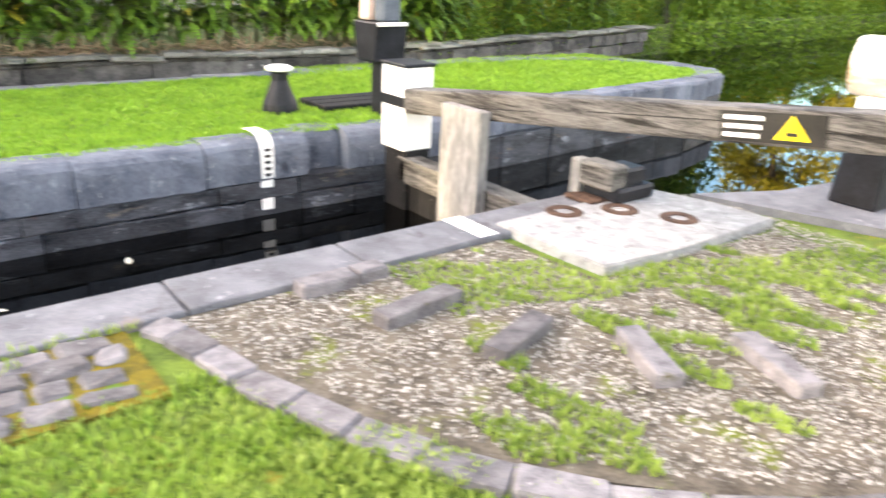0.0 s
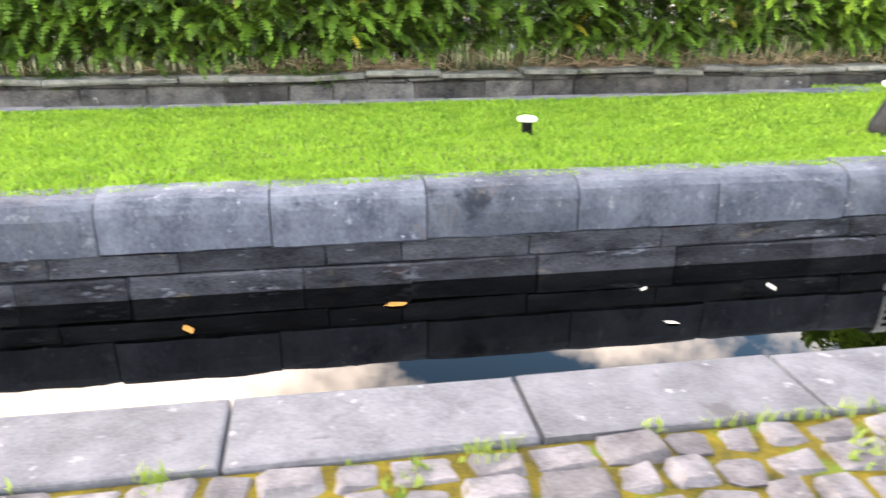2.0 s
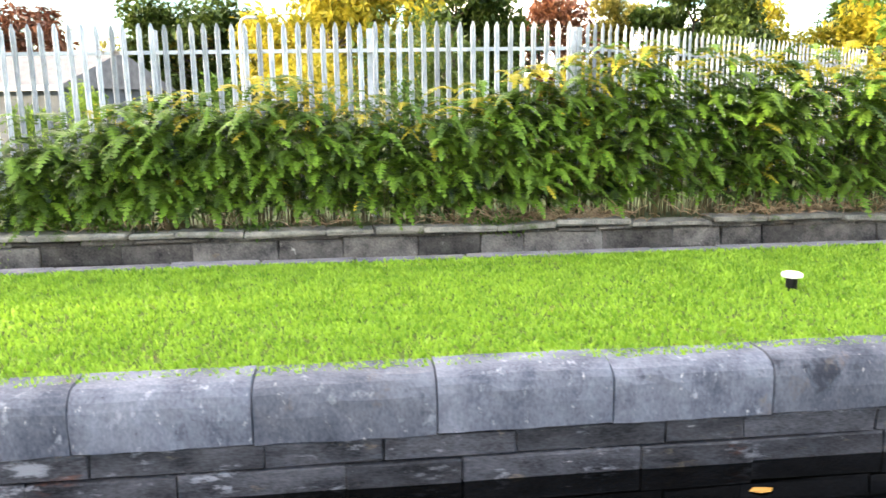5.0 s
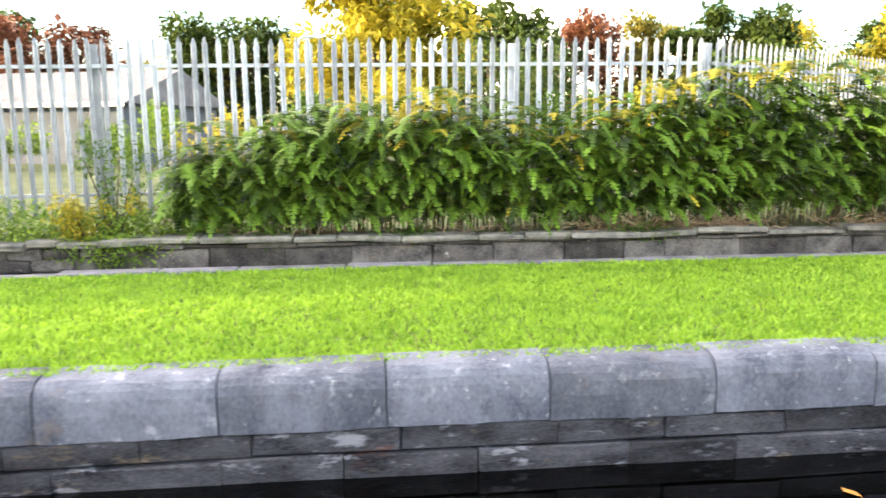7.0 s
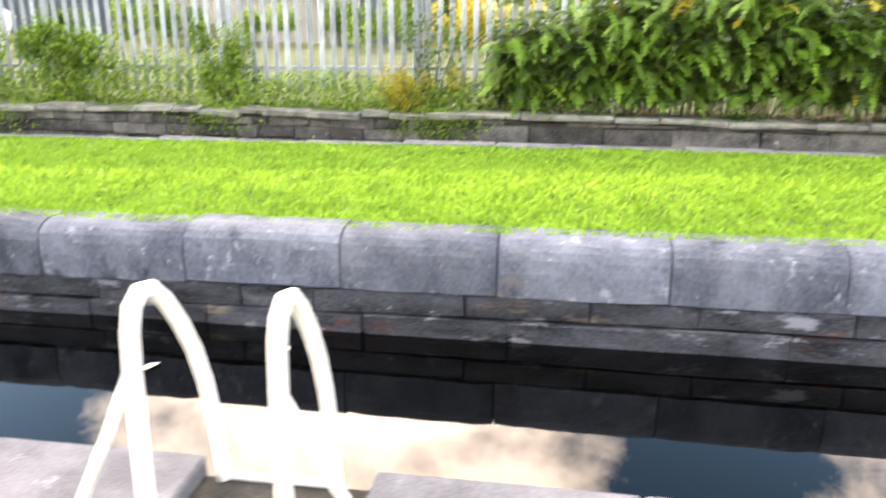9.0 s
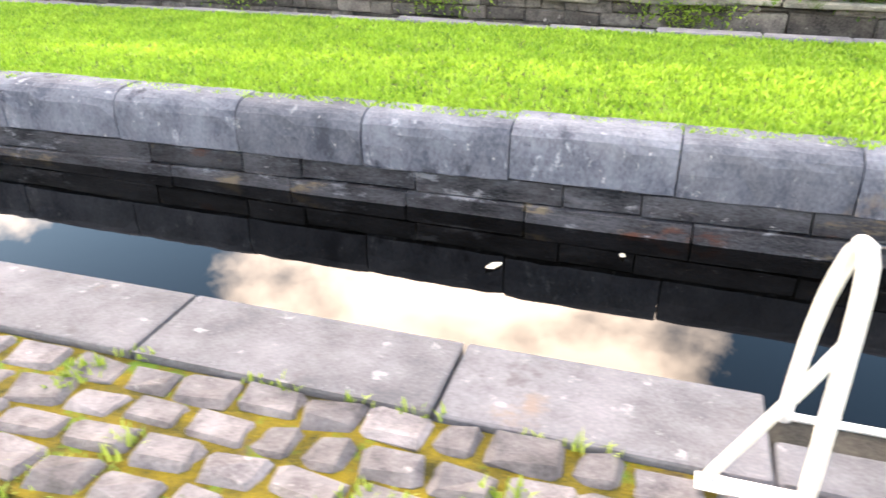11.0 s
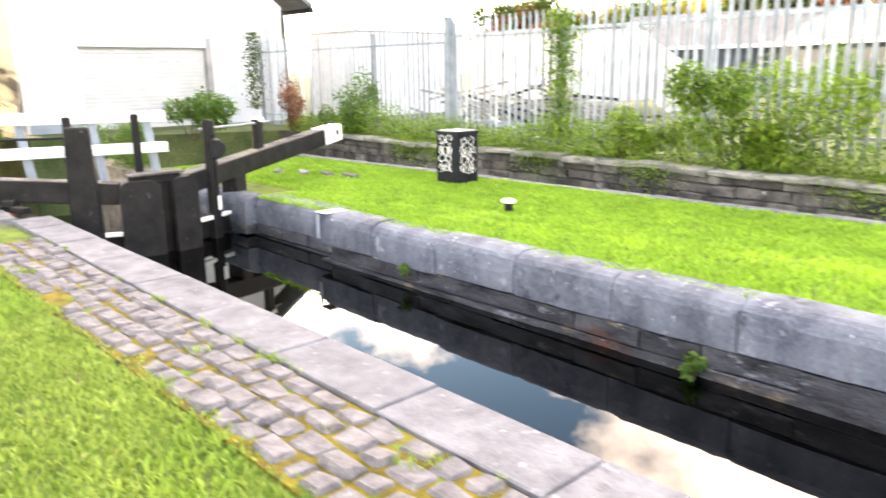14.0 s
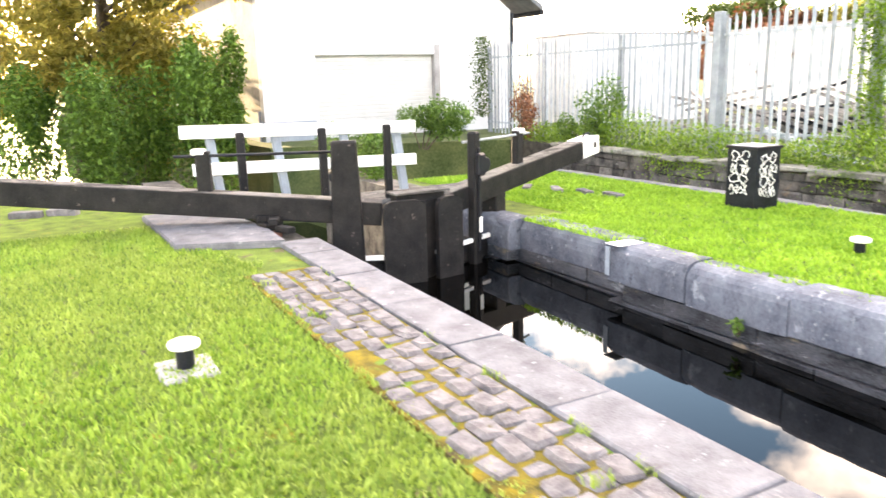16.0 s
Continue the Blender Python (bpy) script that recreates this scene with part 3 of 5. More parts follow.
def bumpy(p, scale, seed):
    """A smooth random field between -1 and 1, for patchiness."""
    r = np.random.default_rng(seed)
    out = np.zeros(len(p))
    for k in range(6):
        d = r.normal(size=2) * scale * (1 + k * 0.6)
        out += np.sin(p[:, 0] * d[0] + p[:, 1] * d[1] + r.uniform(0, 6.3)) / (1 + 0.3 * k)
    return out / 3.0


def lawn(name, pts, mat, h, w, seed, label, lean=0.9):
    ob = new(name, blades_mesh(name, pts, mat, h, w, seed, lean))
    return tagged(ob, label, "grass", kind="stuff")


p = scatter(238000, -23.2, 5.4, D + 0.13, KERB_Y + 0.03, -0.025, None, 11)
b = bumpy(p, 1.6, 3)
p[:, 2] += island_z(p[:, 0], p[:, 1])
edge_gap = 0.04 + 0.045 * bumpy(p, 4.0, 5)
lawn("grass", p[(np.random.default_rng(1).uniform(-1.6, 1.6, len(p)) < b + 1.0) & (p[:, 1] > D + 0.13 + edge_gap) & ~((p[:, 0] < -18.9) & (p[:, 1] < 3.3))], GRASS, 0.036, 0.0095, 21, "bright green mown lawn on the lock island")


def in_nose(q):
    return 3.2 + 0.1 * max(0, q[0] - 9) * 0.6 < q[1] < 6.45 - max(0, q[0] - 10) * 0.12


p = scatter(26000, 5.4, 11.9, 2.9, 6.5, -0.025, in_nose, 12)
p[:, 2] += island_z(p[:, 0], p[:, 1])
lawn("grass", p, GRASS, 0.05, 0.011, 22, "mown lawn on the rounded island nose")
p = scatter(230000, -20.4, 3.0, -4.6, -0.8, -0.045, None, 13)
near_edge = -0.88 + 0.10 * bumpy(p, 2.3, 8)
q = np.random.default_rng(2).uniform(0, 1, len(p))
worn = bumpy(p, 1.9, 9)
keep = (p[:, 1] < near_edge) & (q < np.where(p[:, 1] > -3.0, 1.0, 0.5)) & (p[:, 0] < np.interp(-p[:, 1], [0.3, 1.02, 1.80, 2.50, 2.84], [1.50, 1.78, 2.12, 2.72, 3.3]))
lawn("grass", p[keep & (worn <= 0.25)], GRASS_ROUGH, 0.032, 0.0075, 23, "patchy short turf on the near lockside")
lawn("grass", p[keep & (worn > 0.25)], TURF, 0.036, 0.0075, 24, "bright patchy turf on the near lockside")
p = scatter(60000, 1.9, 8.0, -5.0, -0.39, -0.03, None, 14)
arc_in = bumpy(p, 1.6, 10)
band = (p[:, 1] < -0.40) & ((np.abs(p[:, 1] + 0.60 + (p[:, 0] - 2.9) * 0.55) < 0.36 + 0.2 * arc_in) | ((p[:, 0] > 5.4) & (p[:, 1] < -1.75)) | (p[:, 1] < -3.3)) & (p[:, 0] > 2.85)
lawn("grass", p[band & ~((p[:, 0] > 3.7) & (p[:, 0] < 5.4) & (p[:, 1] > -1.12))], GRASS_ROUGH, 0.03, 0.008, 25, "mossy turf growing over the gravel")
p = scatter(26000, 1.7, 4.8, -3.0, -0.40, -0.03, None, 15)
lawn("grass", p[bumpy(p, 3.1, 12) > 0.35], GRASS_ROUGH, 0.035, 0.008, 26, "small tufts between gravel and setts")
p = scatter(26000, -18.0, 1.6, -1.01, -0.36, -0.02, None, 16)
lawn("grass", p[(bumpy(p, 4.5, 13) > 0.62) | ((p[:, 1] > -0.40) & (bumpy(p, 3.0, 14) > 0.25))], GRASS_ROUGH, 0.04, 0.006, 27, "weeds and moss tufts between the setts")


def pebbles(name, n, keep, seed, label):
    r = np.random.default_rng(seed)
    pts = scatter(n, 1.5, 5.6, -3.5, -0.39, -0.03, keep, seed)
    n = len(pts)
    s = r.uniform(0.004, 0.0135, (n, 1)) * np.array([[1, 1, 0.6]]) * r.uniform(0.7, 1.3, (n, 3))
    o = np.array([[1, 0, 0], [0, 1, 0], [-1, 0, 0], [0, -1, 0], [0, 0, 1], [0, 0, -0.6]])
    a = r.uniform(0, 6.3, n)
    v = o[None] * s[:, None]
    v = np.stack([v[..., 0] * np.cos(a)[:, None] - v[..., 1] * np.sin(a)[:, None], v[..., 0] * np.sin(a)[:, None] + v[..., 1] * np.cos(a)[:, None], v[..., 2]], 2) + pts[:, None]
    f = np.array([[0, 1, 4], [1, 2, 4], [2, 3, 4], [3, 0, 4], [1, 0, 5], [2, 1, 5], [3, 2, 5], [0, 3, 5]])
    faces = (f[None] + (np.arange(n) * 6)[:, None, None]).reshape(-1, 3)
    return tagged(new(name, mesh_from(name, v.reshape(-1, 3).tolist(), faces.tolist(), PEBBLE)), label, "gravel", kind="stuff")


def on_gravel(q):
    inside = q[0] > np.interp(-q[1], [0.3, 1.02, 1.79, 2.46, 2.84], [1.75, 1.95, 2.27, 2.85, 3.4])
    return inside and not (3.7 < q[0] < 5.4 and q[1] > -1.12) and q[1] > -3.3


pebbles("gravel", 26000, on_gravel, 31, "loose pale gravel stones on brown earth")


def bracken():
    """A bank of bracken: thin stems, each with drooping fronds of paired leaflets, some top ones coloured yellow as if
    sunlit.
    """
    r = np.random.default_rng(41)
    kinds = {"green": ([], []), "yellow": ([], [])}
    sv, sf = [], []
    n_pairs = 12
    for i in range(1250):
        x = r.uniform(-6.55, 9.5) if i < 1160 else r.uniform(8, 16)
        y = r.uniform(7.34, 8.0) + max(0, x - 9) * 0.25
        top = float(np.interp(x, [-6.6, -6.35, -4.97, -3.28, -2.3, -1.83, -0.72, 1.15, 1.93, 5, 16], [1.15, 1.5, 1.72, 1.98, 1.75, 1.6, 2.0, 2.4, 2.28, 2.3, 1.9]))
        h = (top - 0.2) * r.uniform(0.66, 1.02) * (0.84 if y < 7.5 else 1.0)
        base = np.array([x, y, 0.18])
        tip = base + [r.normal(0, 0.07) * h, r.normal(-0.08, 0.06) * h, h]
        k, t = len(sv), 0.006
        sv += [tuple(base + [t, 0, 0]), tuple(base + [-t, t, 0]), tuple(base + [-t, -t, 0]), tuple(tip)]
        sf += [(k, k + 1, k + 3), (k + 1, k + 2, k + 3), (k + 2, k, k + 3)]
        for j in range(7):
            u = 1.0 - 0.125 * j + r.uniform(-0.06, 0.04) if j else 1.0
            o = base + (tip - base) * u
            yaw = r.uniform(0, math.tau) if r.random() < 0.3 else r.normal(-math.pi / 2, 1.25)
            ln = r.uniform(0.28, 0.56)
            rise, fall = r.uniform(0.3, 0.9), r.uniform(0.2, 0.7)
            d = np.array([math.cos(yaw), math.sin(yaw)])
            side = np.array([-d[1], d[0], 0.0])
            # low sun on the top fronds is put in as yellow leaf colour, plus rare strays
            warm = (o[2] > top - 0.32 and r.random() < 0.4 and x > -4.6) or r.random() < 0.01
            lv, lf = kinds["yellow" if warm else "green"]
            k0 = len(lv)
            rib = []
            for m in range(n_pairs + 1):
                s = m / n_pairs
                rib.append(o + np.array([d[0] * ln * s, d[1] * ln * s, ln * (rise * s - (fall + rise) * s * s * 0.8)]))
            lv += [tuple(q) for q in rib]
            for m in range(n_pairs):
                s = (m + 0.3) / n_pairs
                along = rib[m + 1] - rib[m]
                along /= np.linalg.norm(along)
                pl = (0.15 * min(1.0, 0.45 + 2.2 * s) * (1 - s) ** 0.75 * (ln / 0.45) + 0.012) * r.uniform(0.85, 1.1)
                for sg in (1, -1):
                    e = rib[m] + side * sg * pl + along * pl * 0.45 + [0, 0, -pl * r.uniform(0.0, 0.3)]
                    lv.append(tuple(e))
                    lf.append((k0 + m, k0 + m + 1, len(lv) - 1))
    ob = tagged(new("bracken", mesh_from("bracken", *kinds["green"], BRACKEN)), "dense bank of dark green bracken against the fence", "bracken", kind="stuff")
    ob.location.z = BACK
    for name, me in (("yellow_frond", mesh_from("yellow_frond", *kinds["yellow"], LEAF_YELLOW)), ("stem", mesh_from("stem", sv, sf, STEM))):
        new(name, me).parent = ob


bracken()


def litter():
    """Dead stalks and old fronds lying along the wall top."""
    r = np.random.default_rng(43)
    bm = bmesh.new()
    for i in range(1100):
        x = r.choice([r.normal(2.9, 0.5), r.normal(-0.9, 0.35), r.uniform(-6, 9), r.normal(0.2, 0.3), r.normal(5.2, 0.8)])
        y = r.uniform(7.12, 7.4)
        z = 0.2 + r.uniform(0, 0.12)
        a, ln = r.uniform(0, math.tau), r.uniform(0.06, 0.26)
        e = (x + math.cos(a) * ln, y + math.sin(a) * ln * 0.5, z + r.normal(0.03, 0.07))
        tube_bm([(x, y, z), ((x + e[0]) / 2, (y + e[1]) / 2, (z + e[2]) / 2 + 0.02), e], 0.006, 3, bm)
    tagged(part("dead_stalks", bm, BRACKEN_DRY), "tangle of dead brown bracken stalks on the wall", "dead bracken", kind="stuff").location.z = BACK


litter()


def bush(name, at, size, n, mat, leaf, seed, label, stems=7, category="shrub", lobes=7):
    """A shrub of several lobes of leaves round thin stems."""
    r = np.random.default_rng(seed)
    c = np.array([[r.normal(0, 0.33), r.normal(0, 0.33), r.uniform(0.25, 0.82)] for _ in range(lobes)])
    rad = r.uniform(0.20, 0.42, lobes)
    which = r.integers(0, lobes, n)
    d = r.normal(size=(n, 3))
    d /= np.linalg.norm(d, axis=1)[:, None]
    pts = (c[which] + d * rad[which][:, None] * (r.uniform(0.25, 1.0, n) ** 0.5)[:, None] * r.uniform(0.8, 1.15, (n, 1)))
    pts[:, 2] = np.clip(pts[:, 2], 0.02, 1.3)
    pts = pts * np.array(size) 
    e = thing(name, label, category, at=(at[0], at[1], at[2] + (BACK if at[1] > 8 else 0)))
    ob = new("foliage", leaves_mesh("foliage", pts, mat, leaf, seed))
    ob.parent = e
    bm = bmesh.new()
    for i in range(stems):
        t = c[i % lobes] * np.array(size)
        tube_bm([(t[0] * 0.15, t[1] * 0.15, 0), (t[0] * 0.5, t[1] * 0.6, t[2] * 0.55), tuple(t)], 0.012, 4, bm, radii=[0.016, 0.011, 0.005])
    part("stem", bm, BARK, e)
    return e


def creeper(name, pts, mat, leaf, seed, label, category="ivy"):
    ob = tagged(new(name, leaves_mesh(name, pts, mat, leaf, seed)), label, category, kind="stuff")
    ob.location.z = BACK
    return ob


# growth along the wall top and fence foot
r = np.random.default_rng(51)
n = 30000
x = r.uniform(-26, -5.6, n)
tall = 0.22 + 0.42 * np.abs(np.sin(x * 1.3) * np.sin(x * 0.53 + 1)) + 0.12 * r.random(n)
creeper("undergrowth", np.stack([x, r.uniform(7.2, 8.2, n), 0.2 + tall * r.random(n) ** 1.3], 1), LEAF_BRIGHT, 0.06, 52, "low weeds and brambles along the wall top", "weeds")
n = 3600
x = r.choice([-7.3, -7.1, -10.1, -13.0, -15.8, -17.9, -20.5, -21.2], n) + r.normal(0, 0.28, n)
z = 0.28 - np.abs(r.normal(0, 0.22, n))
creeper("trailing_ivy", np.stack([x, WALL_Y - 0.03 - r.random(n) * 0.07 + np.where(z > 0.2, 0.12, 0), z], 1), LEAF_BRIGHT, 0.05, 53, "trailing ivy hanging over the stone wall")
n = 1500
x = r.choice([-1.0, -0.7, -3.7, -5.4], n) + r.normal(0, 0.16, n)
creeper("bramble", np.stack([x, r.uniform(7.06, 7.4, n), 0.22 + r.normal(0, 0.07, n)], 1), LEAF, 0.05, 54, "bramble leaves spilling over the wall", "bramble")
n = 900
creeper("vine", np.stack([r.normal(-1.95, 0.12, n), r.uniform(7.3, 7.5, n), r.uniform(0.3, 1.95, n)], 1), LEAF, 0.065, 55, "light green climbing vine among the bracken", "vine")
n = 2600
x = r.normal(-18.2, 0.16, n)
creeper("ivy", np.stack([x + 0.1 * np.sin(r.uniform(0.4, 2.5, n) * 3), FENCE_Y - 0.06 + r.normal(0, 0.06, n), r.uniform(0.35, 2.55, n)], 1), LEAF_BRIGHT, 0.065, 56, "column of bright ivy climbing the palisade fence")
n = 1500
creeper("ivy", np.stack([r.normal(-28.6, 0.17, n), FENCE_Y - 0.1 + r.normal(0, 0.08, n), r.uniform(0.6, 2.6, n)], 1), LEAF_DARK, 0.075, 57, "dark ivy climbing a fence post")
bush("bush", (-14.8, 7.6, 0.15 + BACK), (1.5, 0.7, 1.45), 7500, LEAF_BRIGHT, 0.075, 61, "leafy yellow-green bush beside the palisade fence")
bush("bush", (-12.3, 7.65, 0.15 + BACK), (1.2, 0.5, 1.15), 4000, LEAF_BRIGHT, 0.065, 62, "small leafy bush in front of the fence")
bush("bush", (-16.7, 7.6, 0.15 + BACK), (1.0, 0.5, 0.8), 3400, LEAF_BRIGHT, 0.06, 63, "low weedy bush along the wall top")
bush("bush", (-10.1, 7.65, 0.15 + BACK), (0.7, 0.45, 1.15), 2600, LEAF_BRIGHT, 0.06, 64, "tall nettles beside the fence", category="nettles")
bush("bush", (-7.6, 7.35, 0.15 + BACK), (0.6, 0.4, 0.75), 1200, LEAF_YELLOW, 0.055, 65, "yellowing weeds growing on the wall")
bush("bush", (-7.4, 7.75, 0.15 + BACK), (0.5, 0.35, 1.25), 900, LEAF, 0.06, 165, "tall green weeds at the fence foot")
bush("shrub", (-23.6, 7.5, 0.15 + BACK), (1.2, 0.7, 1.35), 3200, LEAF, 0.07, 66, "leafy green shrub against the fence")
bush("shrub", (-25.9, 7.4, 0.15 + BACK), (1.0, 0.6, 1.35), 2000, LEAF_RED, 0.065, 67, "russet-leaved shrub with sparse twigs")
bush("shrub", (-26.2, 5.0, 0.1 + BACK), (1.9, 1.0, 1.15), 4200, LEAF, 0.08, 68, "spreading green shrub behind the lock gate")
bush("shrub", (-24.4, 2.9, -0.3), (1.4, 0.8, 0.95), 2600, LEAF, 0.075, 69, "low shrub beside the lock tail")
bush("fern", (-12.47, D - 0.04, -0.68), (0.16, 0.12, 0.2), 120, LEAF, 0.07, 70, "small weed growing from the lock wall at the waterline", stems=3, category="weed", lobes=3)
bush("fern", (-15.6, D - 0.02, -0.56), (0.1, 0.08, 0.16), 60, LEAF, 0.06, 71, "tiny fern rooted in a wall joint", stems=3, category="weed", lobes=3)


def tree(name, at, height, spread, n, mat, leaf, seed, label, trunk=0.16, low=0.25):
    """A tree: a tapered trunk with limbs, and a crown of leaf clumps along them."""
    r = np.random.default_rng(seed)
    e = thing(name, label, "tree", at=(at[0], at[1], at[2] + (BACK if at[1] > 8 else 0)))
    bm = bmesh.new()
    tube_bm([(0, 0, -0.4), (0.05, 0.03, height * 0.3), (-0.08, 0.05, height * 0.6), (0.03, 0, height * 0.9)], trunk, 8, bm, radii=[trunk * 1.3, trunk, trunk * 0.65, trunk * 0.15])
    clumps = []
    for i in range(26):
        z0 = height * r.uniform(low, 0.88)
        a, reach = r.uniform(0, math.tau), spread * r.uniform(0.45, 1.0) * (1.15 - 0.7 * abs(z0 / height - 0.5))
        tip = np.array([math.cos(a) * reach, math.sin(a) * reach, z0 + height * r.uniform(0.02, 0.16)])
        tube_bm([(0, 0, z0 * 0.9), (tip[0] * 0.5, tip[1] * 0.5, z0 + 0.3 * (tip[2] - z0)), tuple(tip)], 0.04, 5, bm, radii=[trunk * 0.4, trunk * 0.25, 0.01])
        clumps += [(tip, r.uniform(0.16, 0.30) * spread), (tip * np.array([0.6, 0.6, 1.0]), r.uniform(0.14, 0.26) * spread)]
    clumps.append((np.array([0, 0, height * 0.92]), spread * 0.28))
    part("trunk", bm, BARK, e)
    w = r.integers(0, len(clumps), n)
    d = r.normal(size=(n, 3))
    d /= np.linalg.norm(d, axis=1)[:, None]
    c = np.array([q[0] for q in clumps])[w]
    rad = np.array([q[1] for q in clumps])[w][:, None]
    pts = c + d * rad * (r.uniform(0.1, 1.0, (n, 1)) ** 0.45)
    ob = new("crown", leaves_mesh("crown", pts, mat, leaf, seed))
    ob.parent = e
    return e


# out-of-view trees, added only to keep direct sun off the lock
for x, y, h in ((-36.5, -5.6, 9.5), (-40, -9.5, 10), (-44, -13, 10)):
    tree("tree", (x, y, -0.2), h, 3.4, 30000, LEAF_BACKLIT, 0.22, int(-x), "unseen tree added to screen the low sun", low=0.02)
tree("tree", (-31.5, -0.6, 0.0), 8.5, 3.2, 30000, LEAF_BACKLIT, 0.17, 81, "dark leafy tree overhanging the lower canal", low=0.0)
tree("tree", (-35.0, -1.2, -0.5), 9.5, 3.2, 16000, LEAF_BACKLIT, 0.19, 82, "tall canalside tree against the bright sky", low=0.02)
bush("shrub", (-27.9, 0.9, -0.9), (1.7, 1.3, 3.7), 13000, LEAF, 0.11, 83, "tall light green willow shrub below the building", lobes=10)
bush("shrub", (-28.6, -0.6, -1.2), (2.1, 1.5, 3.3), 12000, LEAF, 0.11, 84, "dark green canalside shrub by the lower pound", lobes=10)
# the row runs on out of view at negative y to cut the low sun
for i, (x, y, h, s, m) in enumerate([(-95, -18, 12, 5, LEAF), (-110, -8, 11, 6, LEAF), (-120, 8, 12, 6, LEAF), (-80, 10, 10, 4.5, LEAF_DARK), (-92, -28, 10, 5, LEAF), (-96, -38, 10, 5, LEAF), (-100, -12, 9, 5, LEAF_YELLOW)]):
    tree("tree", (x, y, 0), h, s, 3500, m, 0.5, 90 + i, "distant tree beyond the lower canal", trunk=0.3)
k = 0
for x in range(-62, 76, 5):
    k += 1
    xx, yy = x + rnd.uniform(-2, 2), 46 + rnd.uniform(-6, 10) + abs(x + 5) * 0.12
    # yellow and backlit leaf colours paint low sunlight on some crowns
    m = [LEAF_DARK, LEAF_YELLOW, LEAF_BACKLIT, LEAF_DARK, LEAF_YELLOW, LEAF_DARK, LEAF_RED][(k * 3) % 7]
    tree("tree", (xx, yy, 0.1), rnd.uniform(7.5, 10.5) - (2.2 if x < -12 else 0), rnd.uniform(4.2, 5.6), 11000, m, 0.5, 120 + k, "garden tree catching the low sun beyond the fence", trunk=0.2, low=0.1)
# the yellow bushes carry low sunlight in their leaf colour
for i, (x, y) in enumerate([(9.5, 10.3), (11.8, 9.6), (14.2, 9.6), (16.5, 10.5), (19, 9.6), (21.5, 11)]):
    bush("bush", (x, y, 0.1), (1.8, 1.3, 2.4 + 0.5 * (i % 3)), 6000, LEAF_YELLOW if i % 2 else LEAF, 0.11, 170 + i, "bush on the far canal bank, every other one coloured sunlit yellow")
for i in range(7):
    bush("bush", (-24 + i * 2.6, 24.5 + 1.5 * math.sin(i * 2.1), 0.1), (1.8, 1.2, 1.5 + 0.4 * (i % 3)), 2600, LEAF_BRIGHT if i % 2 else LEAF, 0.13, 290 + i, "leafy bush in the yard before a low building")
bush("shrub", (-30.0, -2.2, -0.6), (2.0, 1.4, 2.6), 9000, LEAF, 0.11, 85, "green shrub at the foot of the canalside trees", lobes=9)
bush("bush", (-8.6, 20.5, 0.1), (1.6, 1.3, 2.0), 1800, LEAF_YELLOW, 0.14, 180, "clipped golden bush in a yard beyond the fence")
for i, (x, y, h) in enumerate([(12.5, 13.5, 7), (17, 14.5, 8), (22, 14, 7.5), (28, 16, 8), (35, 14, 8), (42, 10, 8), (50, 4, 9)]):
    tree("tree", (x, y, 0.1), h, 3.0, 9000, [LEAF, LEAF_YELLOW, LEAF_DARK][i % 3], 0.3, 210 + i, "leafy tree on the bank of the upper pound", trunk=0.16, low=0.05)
for i in range(9):
    x = -5.5 + i * 2.1
    bush("bush", (x, 15.5 + 2.2 * math.sin(i * 2.3), 0.1), (1.9, 1.4, 2.3 + 0.6 * (i % 3)), 3200, [LEAF, LEAF_YELLOW, LEAF_DARK][i % 3], 0.13, 240 + i, "overgrown bush in the yard behind the fence")
n = 9000
x = r.uniform(9, 22, n)
creeper("undergrowth", np.stack([x, 7.35 + (x - 9) * 0.23 + r.uniform(0, 2.2, n), 0.2 + r.random(n) * 0.7 * np.abs(np.sin(x * 1.7))], 1), LEAF, 0.08, 58, "tangled weeds along the upper pound bank", "weeds")
# sunlit look of these bushes comes from the yellow leaf colour
for i in range(7):
    x = 9.3 + i * 1.7
    bush("bush", (x, 8.2 + (x - 9) * 0.25, 0.1), (1.1, 0.8, 1.1 + 0.4 * (i % 2)), 2600, LEAF_YELLOW if i % 3 else LEAF, 0.085, 260 + i, "bush above the canal bank wall, mostly coloured sunlit yellow")
n = 16000
x = r.uniform(9.0, 21, n)
over = r.random(n)
creeper("bank_growth", np.stack([x, 7.25 + (x - 9) * 0.228 + 0.9 * over - 0.12, 0.2 + np.where(over < 0.25, -r.random(n) * 0.75, r.random(n) * (0.5 + 0.5 * np.abs(np.sin(x * 2.1))))], 1), LEAF_BRIGHT, 0.085, 59, "brambles and ferns spilling down the canal bank", "brambles")
# a layer of yellow leaves stands for sun on the brambles
n = 5000
x = r.uniform(9.5, 21, n)
creeper("bank_growth", np.stack([x, 7.6 + (x - 9) * 0.228 + r.random(n) * 0.8, 0.3 + r.random(n) * (0.9 + 0.5 * np.sin(x * 1.3))], 1), LEAF_YELLOW, 0.09, 60, "bank-side bramble leaves coloured yellow as if sunlit", "brambles")
n = 26000
x = 19 + 30 * r.random(n) ** 1.4
over = r.random(n)
edge_y = 9.4 + (x - 18) * 0.11
creeper("bank_growth", np.stack([x, edge_y - 0.25 + 1.6 * over, 0.25 + np.where(over < 0.22, -r.random(n) * 0.85, r.random(n) * (0.7 + 1.3 * over + 0.6 * np.sin(x * 1.9)))], 1), LEAF_BRIGHT, 0.17, 71, "thick bushes overhanging the upper pound", "brambles")
# gold leaves again paint sunlight over the farther bank growth
n = 8000
x = 19 + 30 * r.random(n) ** 1.4
